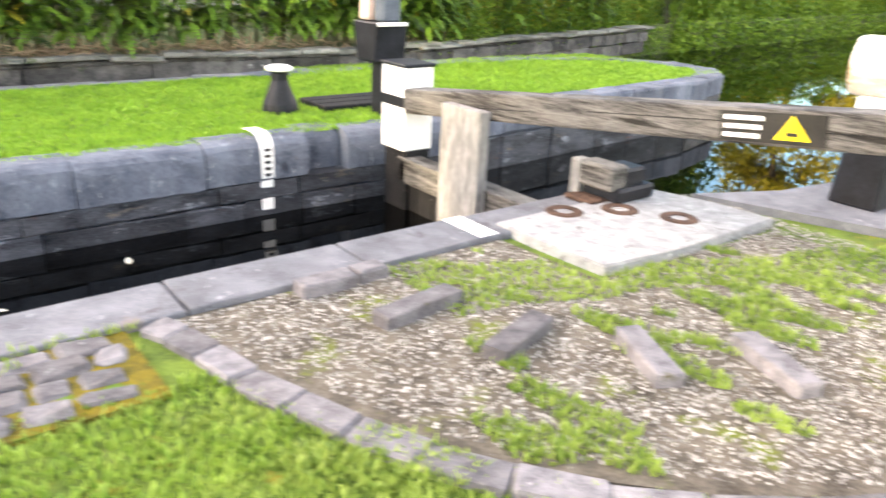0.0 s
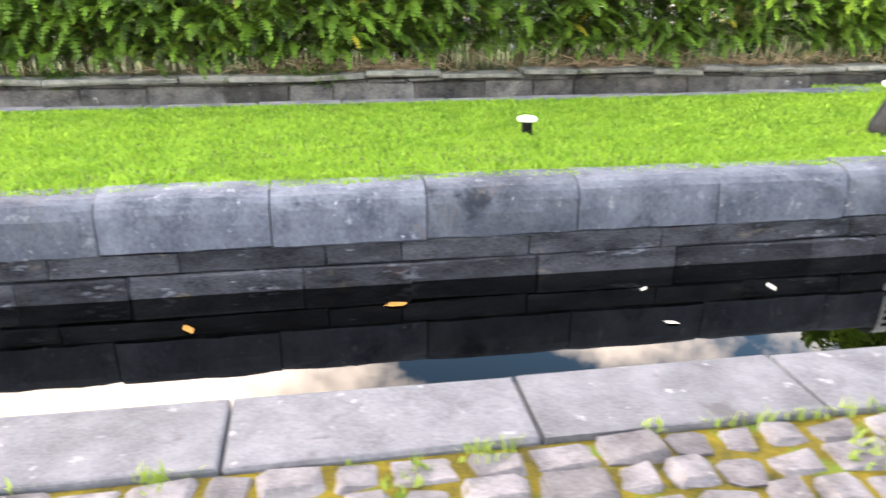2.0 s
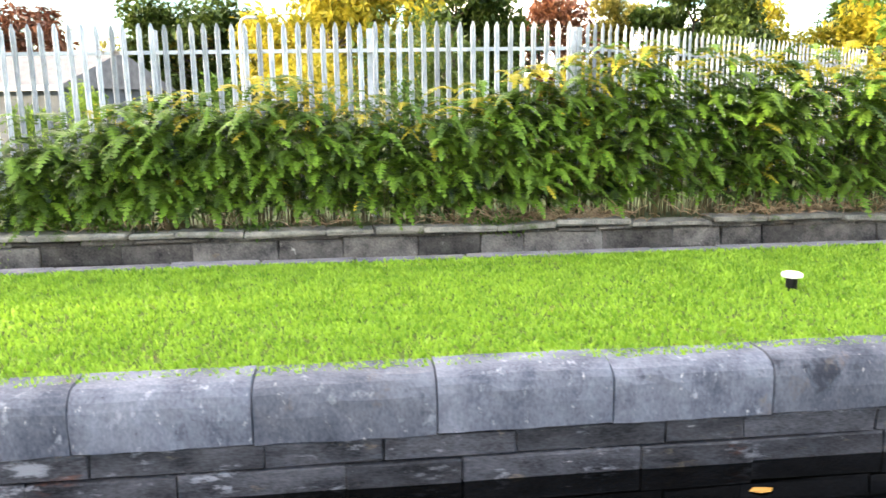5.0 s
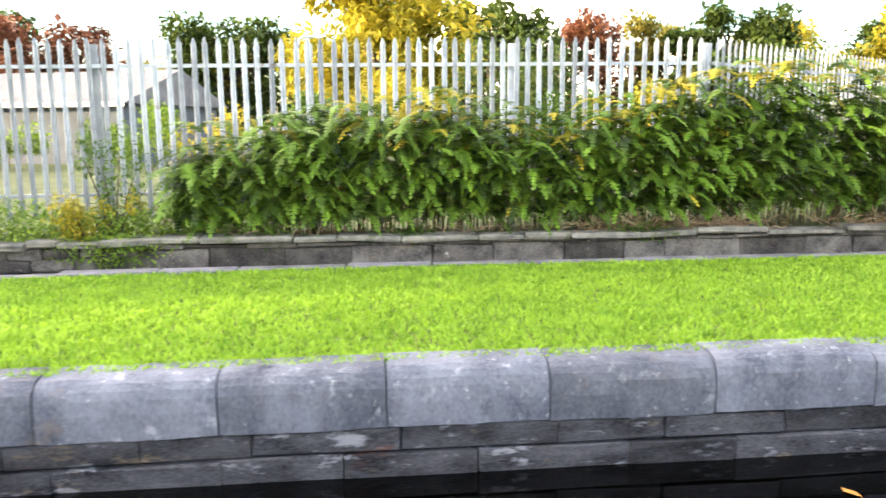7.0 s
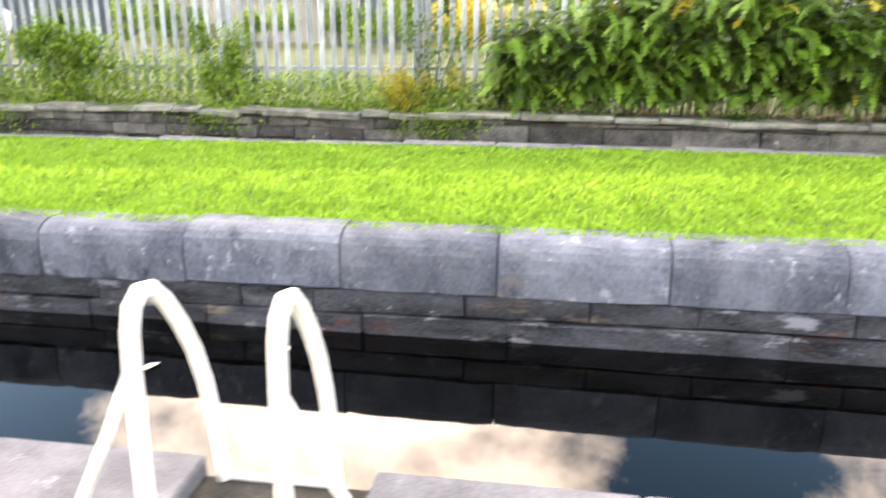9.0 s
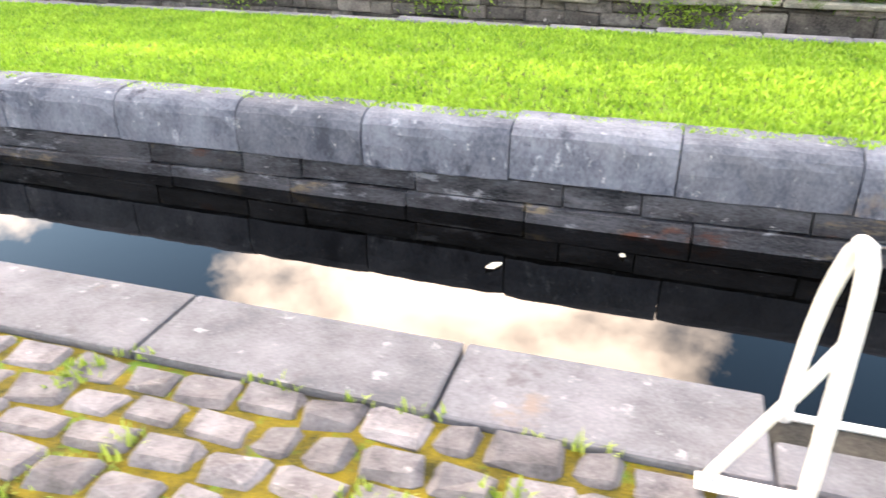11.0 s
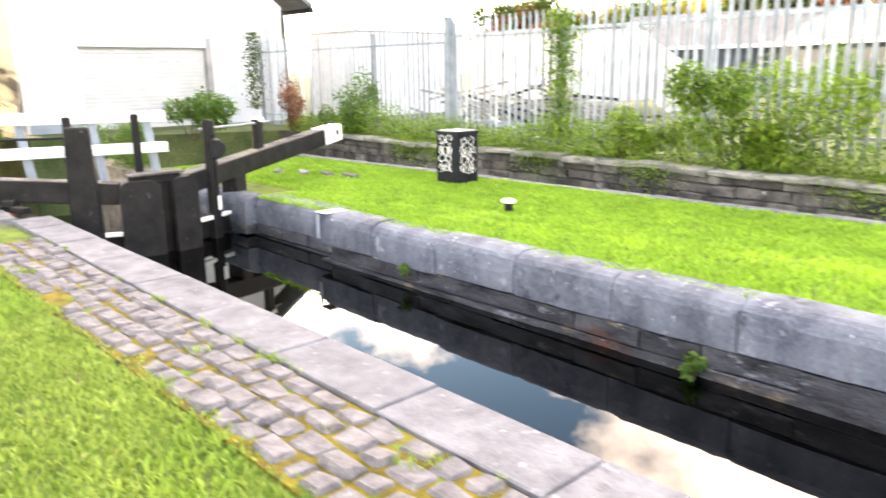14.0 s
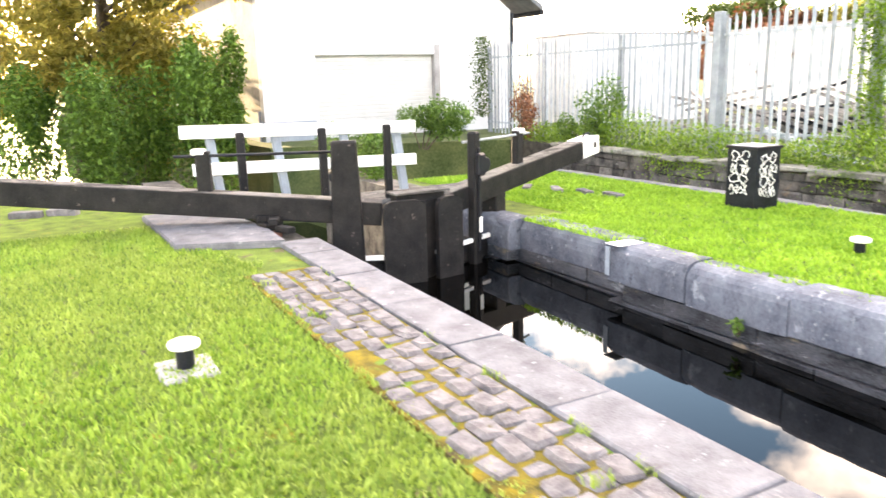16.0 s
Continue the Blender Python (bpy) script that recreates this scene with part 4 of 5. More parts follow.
creeper("bank_growth", np.stack([x, 9.9 + (x - 18) * 0.11 + r.random(n) * 1.4, 0.6 + r.random(n) * (1.3 + 0.9 * np.sin(x * 1.1))], 1), LEAF_YELLOW, 0.17, 72, "leaves of bushes on the canal bank, coloured sunlit gold", "brambles")

# ---- fence ----
def pale_mesh():
    """A W-section palisade pale with a rounded, notched head."""
    xs = [-0.034, -0.020, -0.008, 0.008, 0.020, 0.034]
    ys = [0.006, -0.010, 0.004, 0.004, -0.010, 0.006]
    tops = [2.18, 2.235, 2.27, 2.27, 2.235, 2.18]
    v, f = [], []
    for x, y, t in zip(xs, ys, tops):
        v += [(x, y, 0), (x, y, t), (x, y + 0.003, 0), (x, y + 0.003, t)]
    for i in range(5):
        a, b = i * 4, i * 4 + 4
        f += [(a, b, b + 1, a + 1), (a + 2, a + 3, b + 3, b + 2), (a + 1, b + 1, b + 3, a + 3), (a, a + 2, b + 2, b)]
    f += [(0, 1, 3, 2), (20, 22, 23, 21)]
    return mesh_from("pale", v, f, GALV)


PALE = pale_mesh()


def fence_run(x0, y0, x1, y1, base0, base1, label, posts=2.75):
    """A run of palisade fence: two rails, posts and single pales."""
    a, b = Vector((x0, y0, base0)), Vector((x1, y1, base1))
    d = b - a
    flat = math.hypot(d.x, d.y)
    turn = math.degrees(math.atan2(d.y, d.x))
    e = thing("palisade_fence", label, "fence", at=(0, 0, BACK), kind="structure")
    m = Matrix.Translation(a) @ Matrix.Rotation(radians(turn), 4, "Z") @ Matrix.Rotation(-math.atan2(d.z, flat), 4, "Y")
    for z in (0.32, 1.93):
        bm = box_bm(0, flat, 0.012, 0.055, z - 0.022, z + 0.022)
        bmesh.ops.transform(bm, matrix=m, verts=bm.verts)
        part("rail", bm, GALV, e)
    n = int(flat / posts) + 1
    for i in range(n + 1):
        p = a + d * (i / n)
        bm = box_bm(-0.05, 0.05, 0.06, 0.11, -0.4, 2.2, 0.004)
        bmesh.ops.transform(bm, matrix=Matrix.Translation(p) @ Matrix.Rotation(radians(turn), 4, "Z"), verts=bm.verts)
        part("post", bm, GALV, e)
    k = int(flat / 0.158)
    for i in range(k):
        p = a + d * ((i + 0.5) / k)
        place("pale", PALE, e, pose(p.x, p.y, p.z + rnd.uniform(-0.012, 0.012), 0, rnd.uniform(-0.45, 0.45), turn + rnd.uniform(-2, 2)))


fence_run(-20.95, FENCE_Y, 0.35, FENCE_Y, 0.24, 0.42, "tall galvanised steel palisade fence with rusty stains")
fence_run(0.45, FENCE_Y + 0.02, 8.0, 13.0, 0.42, 0.42, "palisade fence turning away behind the bracken")
fence_run(-28.6, FENCE_Y + 0.05, -21.1, FENCE_Y + 0.02, 0.14, 0.14, "galvanised palisade fence near the white building")
corner = thing("fence_post", "stout square galvanised fence corner post", "post", at=(-21.02, FENCE_Y - 0.02, 0.1 + BACK))
part("post", box_bm(-0.07, 0.07, -0.07, 0.07, 0, 2.42, 0.006), GALV, corner)
part("cap", box_bm(-0.075, 0.075, -0.075, 0.075, 2.42, 2.45, 0.008), GALV, corner)


# ---- bollards ----
def small_bollard(at, label, plinth=False):
    e = thing("mooring_bollard", label, "bollard", "small mooring bollards", at=at)
    part("stem", lathe_bm([(0.048, -0.05), (0.048, 0.11), (0.052, 0.125)], 16), BLACKIRON, e, smooth=True)
    part("cap", lathe_bm([(0.05, 0.122), (0.083, 0.128), (0.088, 0.142), (0.083, 0.157), (0.055, 0.168), (0.0, 0.17)][:5], 18), WHITE, e, "white-painted mushroom cap")
    if plinth:
        part("plinth", box_bm(-0.17, 0.17, -0.15, 0.15, -0.08, 0.012, 0.012), CONCRETE, e, "pale concrete base slab")
    return e


small_bollard((1.07, 4.1, -0.03 + island_z(1.07, 4.1)), "short black mooring bollard with white cap on lawn")
small_bollard((-15.69, 3.99, -0.03 + island_z(-15.7, 4)), "short black mooring bollard with white cap on lawn")
small_bollard((-15.82, -1.71, -0.035), "short mooring bollard on a concrete base in turf", True)
big = thing("mooring_bollard", "waisted black iron bollard with white top on lawn", "bollard", at=(4.27, 3.62, -0.03 + island_z(4.27, 3.62)))
part("body", lathe_bm([(0.185, -0.05), (0.185, 0.05), (0.175, 0.10), (0.125, 0.22), (0.085, 0.33), (0.085, 0.40), (0.105, 0.42)], 20), BLACKIRON, big)
part("cap", lathe_bm([(0.105, 0.42), (0.135, 0.43), (0.14, 0.455), (0.10, 0.475), (0.03, 0.485)], 20), WHITE, big, "white-painted top")


# ---- escape ladder ----
ladder = thing("safety_ladder", "white-painted steel escape ladder with hooped handrails", "ladder")
for x, foot in ((-6.815, -7.05), (-6.47, -6.215)):
    pts = [(x, -0.43, 0.0), (x, -0.425, 0.25), (x, -0.415, 0.48), (x, -0.405, 0.58), (x, -0.385, 0.635), (x, -0.345, 0.66), (x, -0.30, 0.65), (x, -0.245, 0.60), (x, -0.18, 0.51), (x, -0.125, 0.41), (x, -0.08, 0.29), (x, -0.045, 0.14), (x, -0.025, -0.02), (x, -0.02, -0.2), (x, -0.02, -1.3)]
    part("hoop", tube_bm(pts, 0.021, 12), WHITE, ladder, smooth=True)
    part("brace", tube_bm([(x, -0.43, 0.49), ((x * 2 + foot) / 3, -0.43, 0.32), (foot, -0.425, 0.01)], 0.014, 10), WHITE, ladder, smooth=True)
    part("foot_plate", box_bm(min(x, foot) - 0.02, max(x, foot) + 0.02, -0.455, -0.40, -0.004, 0.012, 0.003), WHITE, ladder)
    for u in (0.12, 0.88):
        part("bolt", lathe_bm([(0.011, 0.01), (0.011, 0.02), (0.005, 0.024)], 8, at=(x + (foot - x) * u, -0.428, 0)), GALV, ladder)
for z in (-0.05, -0.30, -0.57, -0.84):
    part("rung", tube_bm([(-6.815, -0.02, z), (-6.47, -0.02, z)], 0.013, 8), WHITE if z > -0.2 else GALV, ladder)


# ---- head gate ----
def placed(bm, m):
    bmesh.ops.transform(bm, matrix=m, verts=bm.verts)
    return bm


gate = thing("lock_gate", "single timber head gate with weathered oak balance beam", "lock gate", at=(4.65, 2.05, 0))
swing = math.degrees(math.atan2(0.30, 3.5))      # the gate stands slightly askew to the chamber
lift = math.degrees(math.atan2(0.41, 3.5))
beam_m = Matrix.Translation((4.60 - 4.55, 1.86 - 2.05, 0.34)) @ Matrix.Rotation(radians(swing), 4, "Z") @ Matrix.Rotation(radians(-lift), 4, "X")
bm = box_bm(-0.13, 0.13, -4.8, 0.02, -0.105, 0.105, 0.02, 2)
beam = part("balance_beam", placed(bm, beam_m), OLDWOOD, gate, "grey weathered oak balance beam")
for k, (yy, ln) in enumerate([(-0.9, 0.5), (-2.2, 0.7), (-3.6, 0.4)]):
    part("split", placed(box_bm(-0.132, -0.128, yy - ln, yy + ln * 0.4, -0.012 + 0.03 * (k % 2), -0.006 + 0.03 * (k % 2)), beam_m), BLACKWOOD, beam)
sign = part("warning_sign", placed(box_bm(-0.142, -0.136, -3.48, -2.88, -0.085, 0.085), beam_m), SIGNBLACK, gate, "black warning sign with white lettering bars")
tri = bmesh.new()
tri.faces.new([tri.verts.new(c) for c in ((-0.1455, -3.20, -0.062), (-0.1455, -3.40, -0.062), (-0.1455, -3.30, 0.075))])
part("triangle", placed(tri, beam_m), YELLOW, sign, "yellow warning triangle")
part("symbol", placed(box_bm(-0.1485, -0.1465, -3.335, -3.265, -0.04, -0.018), beam_m), SIGNBLACK, sign)
for k in range(3):
    part("text_bar", placed(box_bm(-0.1455, -0.1435, -3.135 + 0.01 * k, -2.905, 0.036 - 0.05 * k, 0.062 - 0.05 * k), beam_m), WHITE, sign, "white line of unreadable lettering")
post = part("mitre_post", box_bm(-0.05, 0.26, -0.16, 0.20, -0.12, 0.62, 0.012), WHITE, gate, "white-painted timber gate post")
part("cap", box_bm(-0.065, 0.275, -0.175, 0.215, 0.615, 0.645, 0.008), BLACKIRON, post)
part("strap", box_bm(-0.056, 0.266, -0.166, 0.206, 0.27, 0.36, 0.004), BLACKIRON, post, "black iron strap round the post")
part("post_foot", box_bm(-0.02, 0.25, -0.15, 0.18, -2.2, -0.12, 0.01), BLACKWOOD, gate)
part("paddle_board", box_bm(-0.13, -0.03, -1.26, -0.78, -1.3, 0.44, 0.012, 2), POSTWOOD, gate, "bleached upright oak paddle board")
part("top_rail", box_bm(-0.02, 0.12, -2.05, -0.05, -0.42, -0.20, 0.025, 2), OLDWOOD, gate)
part("cap_board", box_bm(-0.045, 0.15, -2.05, -0.06, -0.20, -0.175, 0.006), OLDWOOD, gate)
for i in range(9):
    part("plank", box_bm(0.03, 0.10, -2.05 + i * 0.222, -1.835 + i * 0.222, -2.3, -0.42, 0.006), BLACKWOOD, gate)
heel = part("heel_post", box_bm(0.14, 0.40, -2.42, -2.2, -1.5, 0.24, 0.02), BLACKIRON, gate, "black iron-bound heel post")
part("collar", box_bm(0.08, 0.47, -2.46, -2.12, 0.02, 0.12, 0.02), BLACKIRON, heel, "black iron anchor collar")
part("strut", box_bm(0.02, 0.13, -2.14, -2.06, -0.1, 0.27, 0.012), POSTWOOD, gate, "pale timber strut under the beam")
part("bracket", box_bm(0.03, 0.20, -2.42, -2.13, 0.10, 0.27, 0.015), OLDWOOD, gate)
part("anchor_plate", box_bm(-0.06, 0.34, -2.36, -2.1, 0.0, 0.035, 0.01), RUST, gate)

apron = thing("concrete_slab", "pale rough concrete gate anchor slab beside the lock", "slab")
part("slab", prism_bm([(3.80, -0.235), (3.80, -0.62), (3.83, -1.07), (4.4, -1.13), (5.44, -1.13), (5.40, -0.7), (5.27, -0.235)], -0.25, 0.018, 0.01), CONCRETE, apron)
for x, y in ((4.32, -0.31), (4.68, -0.47), (4.88, -0.79)):
    c = thing("anchor_socket", "round rusty iron socket set in concrete slab", "socket", "sockets in the slab", at=(x, y, 0.018))
    part("ring", lathe_bm([(0.055, -0.03), (0.055, 0.006), (0.11, 0.009), (0.125, 0.0), (0.125, -0.03)], 20), RUST, c)
    part("plug", lathe_bm([(0.05, -0.03), (0.05, -0.008), (0.02, -0.006)], 14), BLACKIRON, c)
stripe = tagged(part("painted_mark", box_bm(3.56, 3.70, -NEAR_W + 0.01, -0.005, -0.003, 0.006), WHITE), "white cill mark painted on the near coping", "marking", kind="structure")
gauge = thing("depth_gauge", "white painted depth gauge with black figures on lock wall", "depth gauge", kind="structure")
gp = [(0.33, 0.008), (0.15, 0.012), (0.10, 0.003), (0.05, -0.02), (0.015, -0.06), (0.0, -0.11), (-0.008, -0.20), (-0.008, -0.365), (0.018, -0.38), (0.018, -0.66)]
gv, gf = [], []
for i, (yy, zz) in enumerate(gp):
    w = 0.068 - 0.012 * i / 9
    gv += [(3.53 - w, D + yy - 0.006, zz + 0.035), (3.53 + w, D + yy - 0.006, zz + 0.035)]
    if i:
        gf.append((2 * i - 2, 2 * i - 1, 2 * i + 1, 2 * i))
ob = new("painted_strip", mesh_from("painted_strip", gv, gf, WHITE))
ob.parent = gauge
for k in range(5):
    part("mark", box_bm(3.505, 3.56, D - 0.022, D - 0.015, -0.095 - 0.055 * k, -0.07 - 0.055 * k), SIGNBLACK, gauge)

# raised brick treads for pushing the beam
for a, b in [((2.34, -0.45), (2.64, -0.45)), ((2.66, -0.44), (2.83, -0.43)), ((2.49, -0.93), (2.96, -0.87)), ((2.71, -1.44), (3.12, -1.31)), ((3.16, -1.98), (3.35, -1.61)), ((3.57, -2.34), (3.74, -1.93))]:
    ln, ang = math.hypot(b[0] - a[0], b[1] - a[1]), math.degrees(math.atan2(b[1] - a[1], b[0] - a[0]))
    ob = new("tread_brick", block_mesh("tread_brick", ln, 0.125, 0.16, SETT, 0.014, 0.004, rnd.randrange(999), 2))
    ob.matrix_basis = pose((a[0] + b[0]) / 2, (a[1] + b[1]) / 2, 0.036, 0, 0, ang)
    tagged(ob, "raised worn stone tread set in the gravel", "tread", "treads of the gate arc")
for x, y, ang in [(-21.95, -2.1, 60), (-22.3, -1.66, 45), (-22.5, -1.22, 30), (-22.0, -2.5, 70), (-21.1, 4.2, -40), (-20.65, 4.42, -25), (-20.2, 4.58, -15), (-19.7, 4.68, -5)]:
    ob = new("tread_brick", block_mesh("tread_brick", 0.36, 0.13, 0.14, SETT, 0.014, 0.004, rnd.randrange(999), 2))
    ob.matrix_basis = pose(x, y, 0.035 + (island_z(x, y) if y > 2 else 0), 0, 0, ang)
    tagged(ob, "raised worn stone tread set in the turf", "tread", "treads of the gate arc")


# ---- paddle gear ----
near_gear = thing("paddle_gear", "black paddle stand with pale rounded gear housing", "paddle gear", at=(6.42, -1.25, 0.0))
bm = box_bm(-0.17, 0.17, -0.17, 0.17, 0, 0.66, 0.015)
for v in bm.verts:
    if v.co.z > 0.3:
        v.co.x *= 0.84
        v.co.y *= 0.84
part("pedestal", bm, BLACKIRON, near_gear)
part("bracket", box_bm(-0.20, 0.20, -0.12, 0.12, 0.66, 0.76, 0.01), WHITE, near_gear)
drum = placed(lathe_bm([(0.12, -0.27), (0.19, -0.25), (0.205, -0.2), (0.205, 0.2), (0.19, 0.25), (0.12, 0.27)], 24), pose(0, 0, 0.95, 90, 0, 15))
part("housing", drum, material("peeling_cream_paint", (0.42, 0.36, 0.30), (0.78, 0.74, 0.68), 5, 0.6, 0.4, 60, spots=(0.33, 0.22, 0.12), spot_at=0.6, spot_scale=4), near_gear, "cream-painted rounded housing with rust stains")
far_gear = thing("paddle_gear", "tall black paddle gear post with square housing", "paddle gear", at=(5.15, 3.05, -0.03 + island_z(5.15, 3.05)))
part("post", box_bm(-0.09, 0.07, -0.09, 0.09, 0, 0.62, 0.008), BLACKIRON, far_gear)
bm = box_bm(-0.2, 0.17, -0.17, 0.26, 0.55, 0.93, 0.012)
for v in bm.verts:
    if v.co.z < 0.6:
        v.co.y *= 0.75
part("housing", bm, BLACKIRON, far_gear)
part("spindle_box", box_bm(-0.09, 0.12, -0.12, 0.06, 0.93, 1.5, 0.02), material("blue_grey_iron", (0.05, 0.06, 0.08), (0.12, 0.14, 0.17), 5, 0.5, 0.3), far_gear)
part("dial_cap", box_bm(-0.14, -0.02, 0.08, 0.25, 0.935, 1.35, 0.03, 2), material("faded_pink_paint", (0.5, 0.36, 0.30), (0.68, 0.52, 0.45), 5, 0.6, 0.2), far_gear, "faded pink rounded cover")
part("plate_edge", box_bm(-0.19, 0.15, -0.20, -0.16, 0.9, 0.935, 0.004), WHITE, far_gear)
grate = thing("timber_cover", "dark timber cover boards lying in the lawn", "cover", at=(5.2, 3.6, -0.02))
for i in range(3):
    part("board", box_bm(-0.55, 0.5, -0.25 + 0.2 * i, -0.06 + 0.2 * i, -0.03, 0.045, 0.01), BLACKWOOD, grate)


# ---- tail gates ----
TAIL = -0.11       # drop of the tail gates against the near coping


def tail_leaf(s):
    """One leaf of the mitre gates; s = 1 is the far leaf, -1 the near one."""
    c = 1.22
    mitre, heel_p = Vector((-18.95, c + 0.05 * s, 0)), Vector((-19.6, c + 1.42 * s, 0))
    d = (heel_p - mitre).normalized()
    ang = math.degrees(math.atan2(d.y, d.x))
    e = thing("lock_gate", "black timber mitre gate leaf with long balance beam", "lock gate", "tail gates", at=(mitre.x, mitre.y, TAIL))
    m = Matrix.Rotation(radians(ang), 4, "Z")            # x runs from the mitre to the heel and on along the beam
    side = -s                                             # towards the chamber
    beam_len = 4.35
    bm = box_bm(0.3, beam_len, -0.13, 0.13, -0.125, 0.125, 0.015, 2)
    up = Matrix.Translation((0, 0, 0.16)) @ Matrix.Rotation(-math.atan2(0.36, 4.0), 4, "Y")
    b = part("balance_beam", placed(bm, m @ up), BLACKWOOD, e, "black-tarred balance beam worn grey on top")
    part("top_board", placed(box_bm(0.5, beam_len - 0.02, -0.115, 0.115, 0.1255, 0.131), m @ up), OLDWOOD, b)
    if s > 0:
        part("painted_end", placed(box_bm(beam_len - 0.55, beam_len + 0.006, -0.136, 0.136, -0.131, 0.137, 0.012), m @ up), WHITE, b, "white-painted beam end with small number")
        part("number_mark", placed(box_bm(beam_len - 0.2, beam_len - 0.12, -0.142, -0.137, -0.02, 0.06), m @ up), SIGNBLACK, b)
        part("handle", placed(tube_bm([(beam_len - 0.3, 0, 0.13), (beam_len - 0.25, 0, 0.18), (beam_len - 0.08, 0, 0.18), (beam_len - 0.03, 0, 0.13)], 0.014, 6), m @ up), BLACKIRON, b)
    for i in range(6):
        part("plank", placed(box_bm(0.05 + i * 0.235, 0.275 + i * 0.235, -0.05, 0.05, -2.5, -0.42, 0.006), m), BLACKWOOD, e)
    part("mid_rail", placed(box_bm(0.0, 1.5, -0.10, 0.10, -0.55, -0.32, 0.015), m), BLACKWOOD, e)
    part("lower_rail", placed(box_bm(0.0, 1.5, -0.10, 0.10, -1.3, -1.05, 0.015), m), BLACKWOOD, e)
    part("walkway_edge", placed(box_bm(0.1, 1.4, side * 0.16 - 0.02, side * 0.16 + 0.02, -0.30, -0.25, 0.004), m), WHITE, e, "white-painted edge of the gate walkway")
    part("heel_post", placed(box_bm(1.38, 1.62, -0.13, 0.13, -2.4, 0.2, 0.03, 2), m), BLACKWOOD, e)
    part("mitre_post", placed(box_bm(-0.02, 0.2, -0.1, 0.1, -2.4, 0.3, 0.02), m), BLACKWOOD, e)
    # rounded board guarding the mitre post
    w = 0.23 if s < 0 else 0.17
    bm = bmesh.new()
    prof = [(-w, -0.95), (w, -0.95), (w, 0.25)] + [(w - 0.10 + 0.10 * math.cos(a), 0.25 + 0.12 * math.sin(a)) for a in (0.4, 0.9, 1.57)] + [(-w + 0.10 + 0.10 * math.cos(a), 0.25 + 0.12 * math.sin(a)) for a in (1.57, 2.2, 2.75)] + [(-w, 0.25)]
    fr, bk = [bm.verts.new((x, -0.035, z)) for x, z in prof], [bm.verts.new((x, 0.035, z)) for x, z in prof]
    bm.faces.new(fr)
    bm.faces.new(bk[::-1])
    for i in range(len(prof)):
        j = (i + 1) % len(prof)
        bm.faces.new((fr[i], bk[i], bk[j], fr[j]))
    part("guard_board", placed(bm, Matrix.Translation((0.13, (w + 0.04) * s + (0.14 if s < 0 else 0.10), -0.03)) @ Matrix.Rotation(radians(90 + 10 * s), 4, "Z")), BLACKWOOD, e, "black round-topped guard board")
    # paddle post with its rack
    pm = m @ Matrix.Translation((0.66 if s < 0 else 0.86, side * 0.16, 0))
    w = 0.185 if s < 0 else 0.075
    bm = box_bm(-w, w, -0.06, 0.06, -0.7, 0.98, 0.02)
    for v in bm.verts:
        if v.co.z > 0.9:
            v.co.x *= 0.72
    pp = part("paddle_post", placed(bm, pm), BLACKWOOD, e, "tall black paddle post with iron rack")
    part("paddle_rack", placed(box_bm(-0.02, 0.02, -0.085, -0.06, -0.4, 0.8, 0.004), pm), BLACKIRON, pp)
    for i in range(16):
        part("rack_tooth", placed(box_bm(0.02, 0.035, -0.085, -0.062, -0.3 + i * 0.055, -0.275 + i * 0.055), pm), BLACKIRON, pp)
    part("gear_case", placed(box_bm(-0.07, 0.07, -0.13, -0.06, 0.48, 0.74, 0.02), pm), BLACKIRON, pp)
    part("pinion", placed(lathe_bm([(0.075, -0.02), (0.09, -0.015), (0.09, 0.015), (0.075, 0.02)], 18), pm @ pose(0.09, -0.1, 0.6, 90, 0, 0)), BLACKIRON, pp)
    part("white_tag", placed(box_bm(-0.03, 0.03, -0.092, -0.086, -0.18, 0.0), pm), WHITE, pp, "small white painted mark")
    # slim post and rail over the beam
    rp = m @ Matrix.Translation((2.15, -side * 0.02, 0))
    st = part("rail_post", placed(box_bm(-0.075, 0.075, -0.05, 0.05, 0.28, 0.90, 0.012), rp), BLACKWOOD, e)
    part("post_cap", placed(box_bm(-0.03, 0.11, -0.06, 0.06, 0.86, 0.925, 0.015), rp), WHITE, st, "white cap on the rail post")
    part("hand_rail", placed(tube_bm([(0.8, side * 0.05, 0.86), (2.45, -side * 0.02, 0.85)], 0.016, 8), m), BLACKIRON if s < 0 else GALV, e, "slim iron hand rail")
    return e


tail_leaf(-1)
tail_leaf(1)
cap = tagged(part("cap_plank", box_bm(-19.12, -18.86, 0.96, 1.62, 0.385 + TAIL, 0.41 + TAIL, 0.004), OLDWOOD), "weathered plank lying across the mitre posts", "plank")
part("spacer", box_bm(-19.06, -18.92, 1.0, 1.58, 0.30 + TAIL, 0.385 + TAIL), BLACKWOOD, cap)

# footbridge hand rails beyond the gates
bridge = thing("footbridge", "timber footbridge with white plank rails and dark posts", "footbridge", at=(-21.5, 1.0, TAIL))
part("deck", box_bm(-0.45, 0.35, -2.2, 2.6, -0.10, -0.02, 0.01), OLDWOOD, bridge)
for z0, z1, y0, y1 in ((0.885, 1.05, -1.72, 1.52), (0.42, 0.575, -1.6, 1.52)):
    bm = box_bm(-0.03, 0.03, y0, y1, z0, z1, 0.006)
    for v in bm.verts:
        v.co.z -= 0.025 * v.co.y
    part("rail_plank", bm, WHITE, bridge, "white-painted rail plank")
for y in (-1.05, 0.02, 0.95):
    bm = box_bm(0.24, 0.33, y - 0.05, y + 0.05, -0.1, 0.99, 0.015)
    part("post", bm, BLACKWOOD, bridge, "black square timber post")
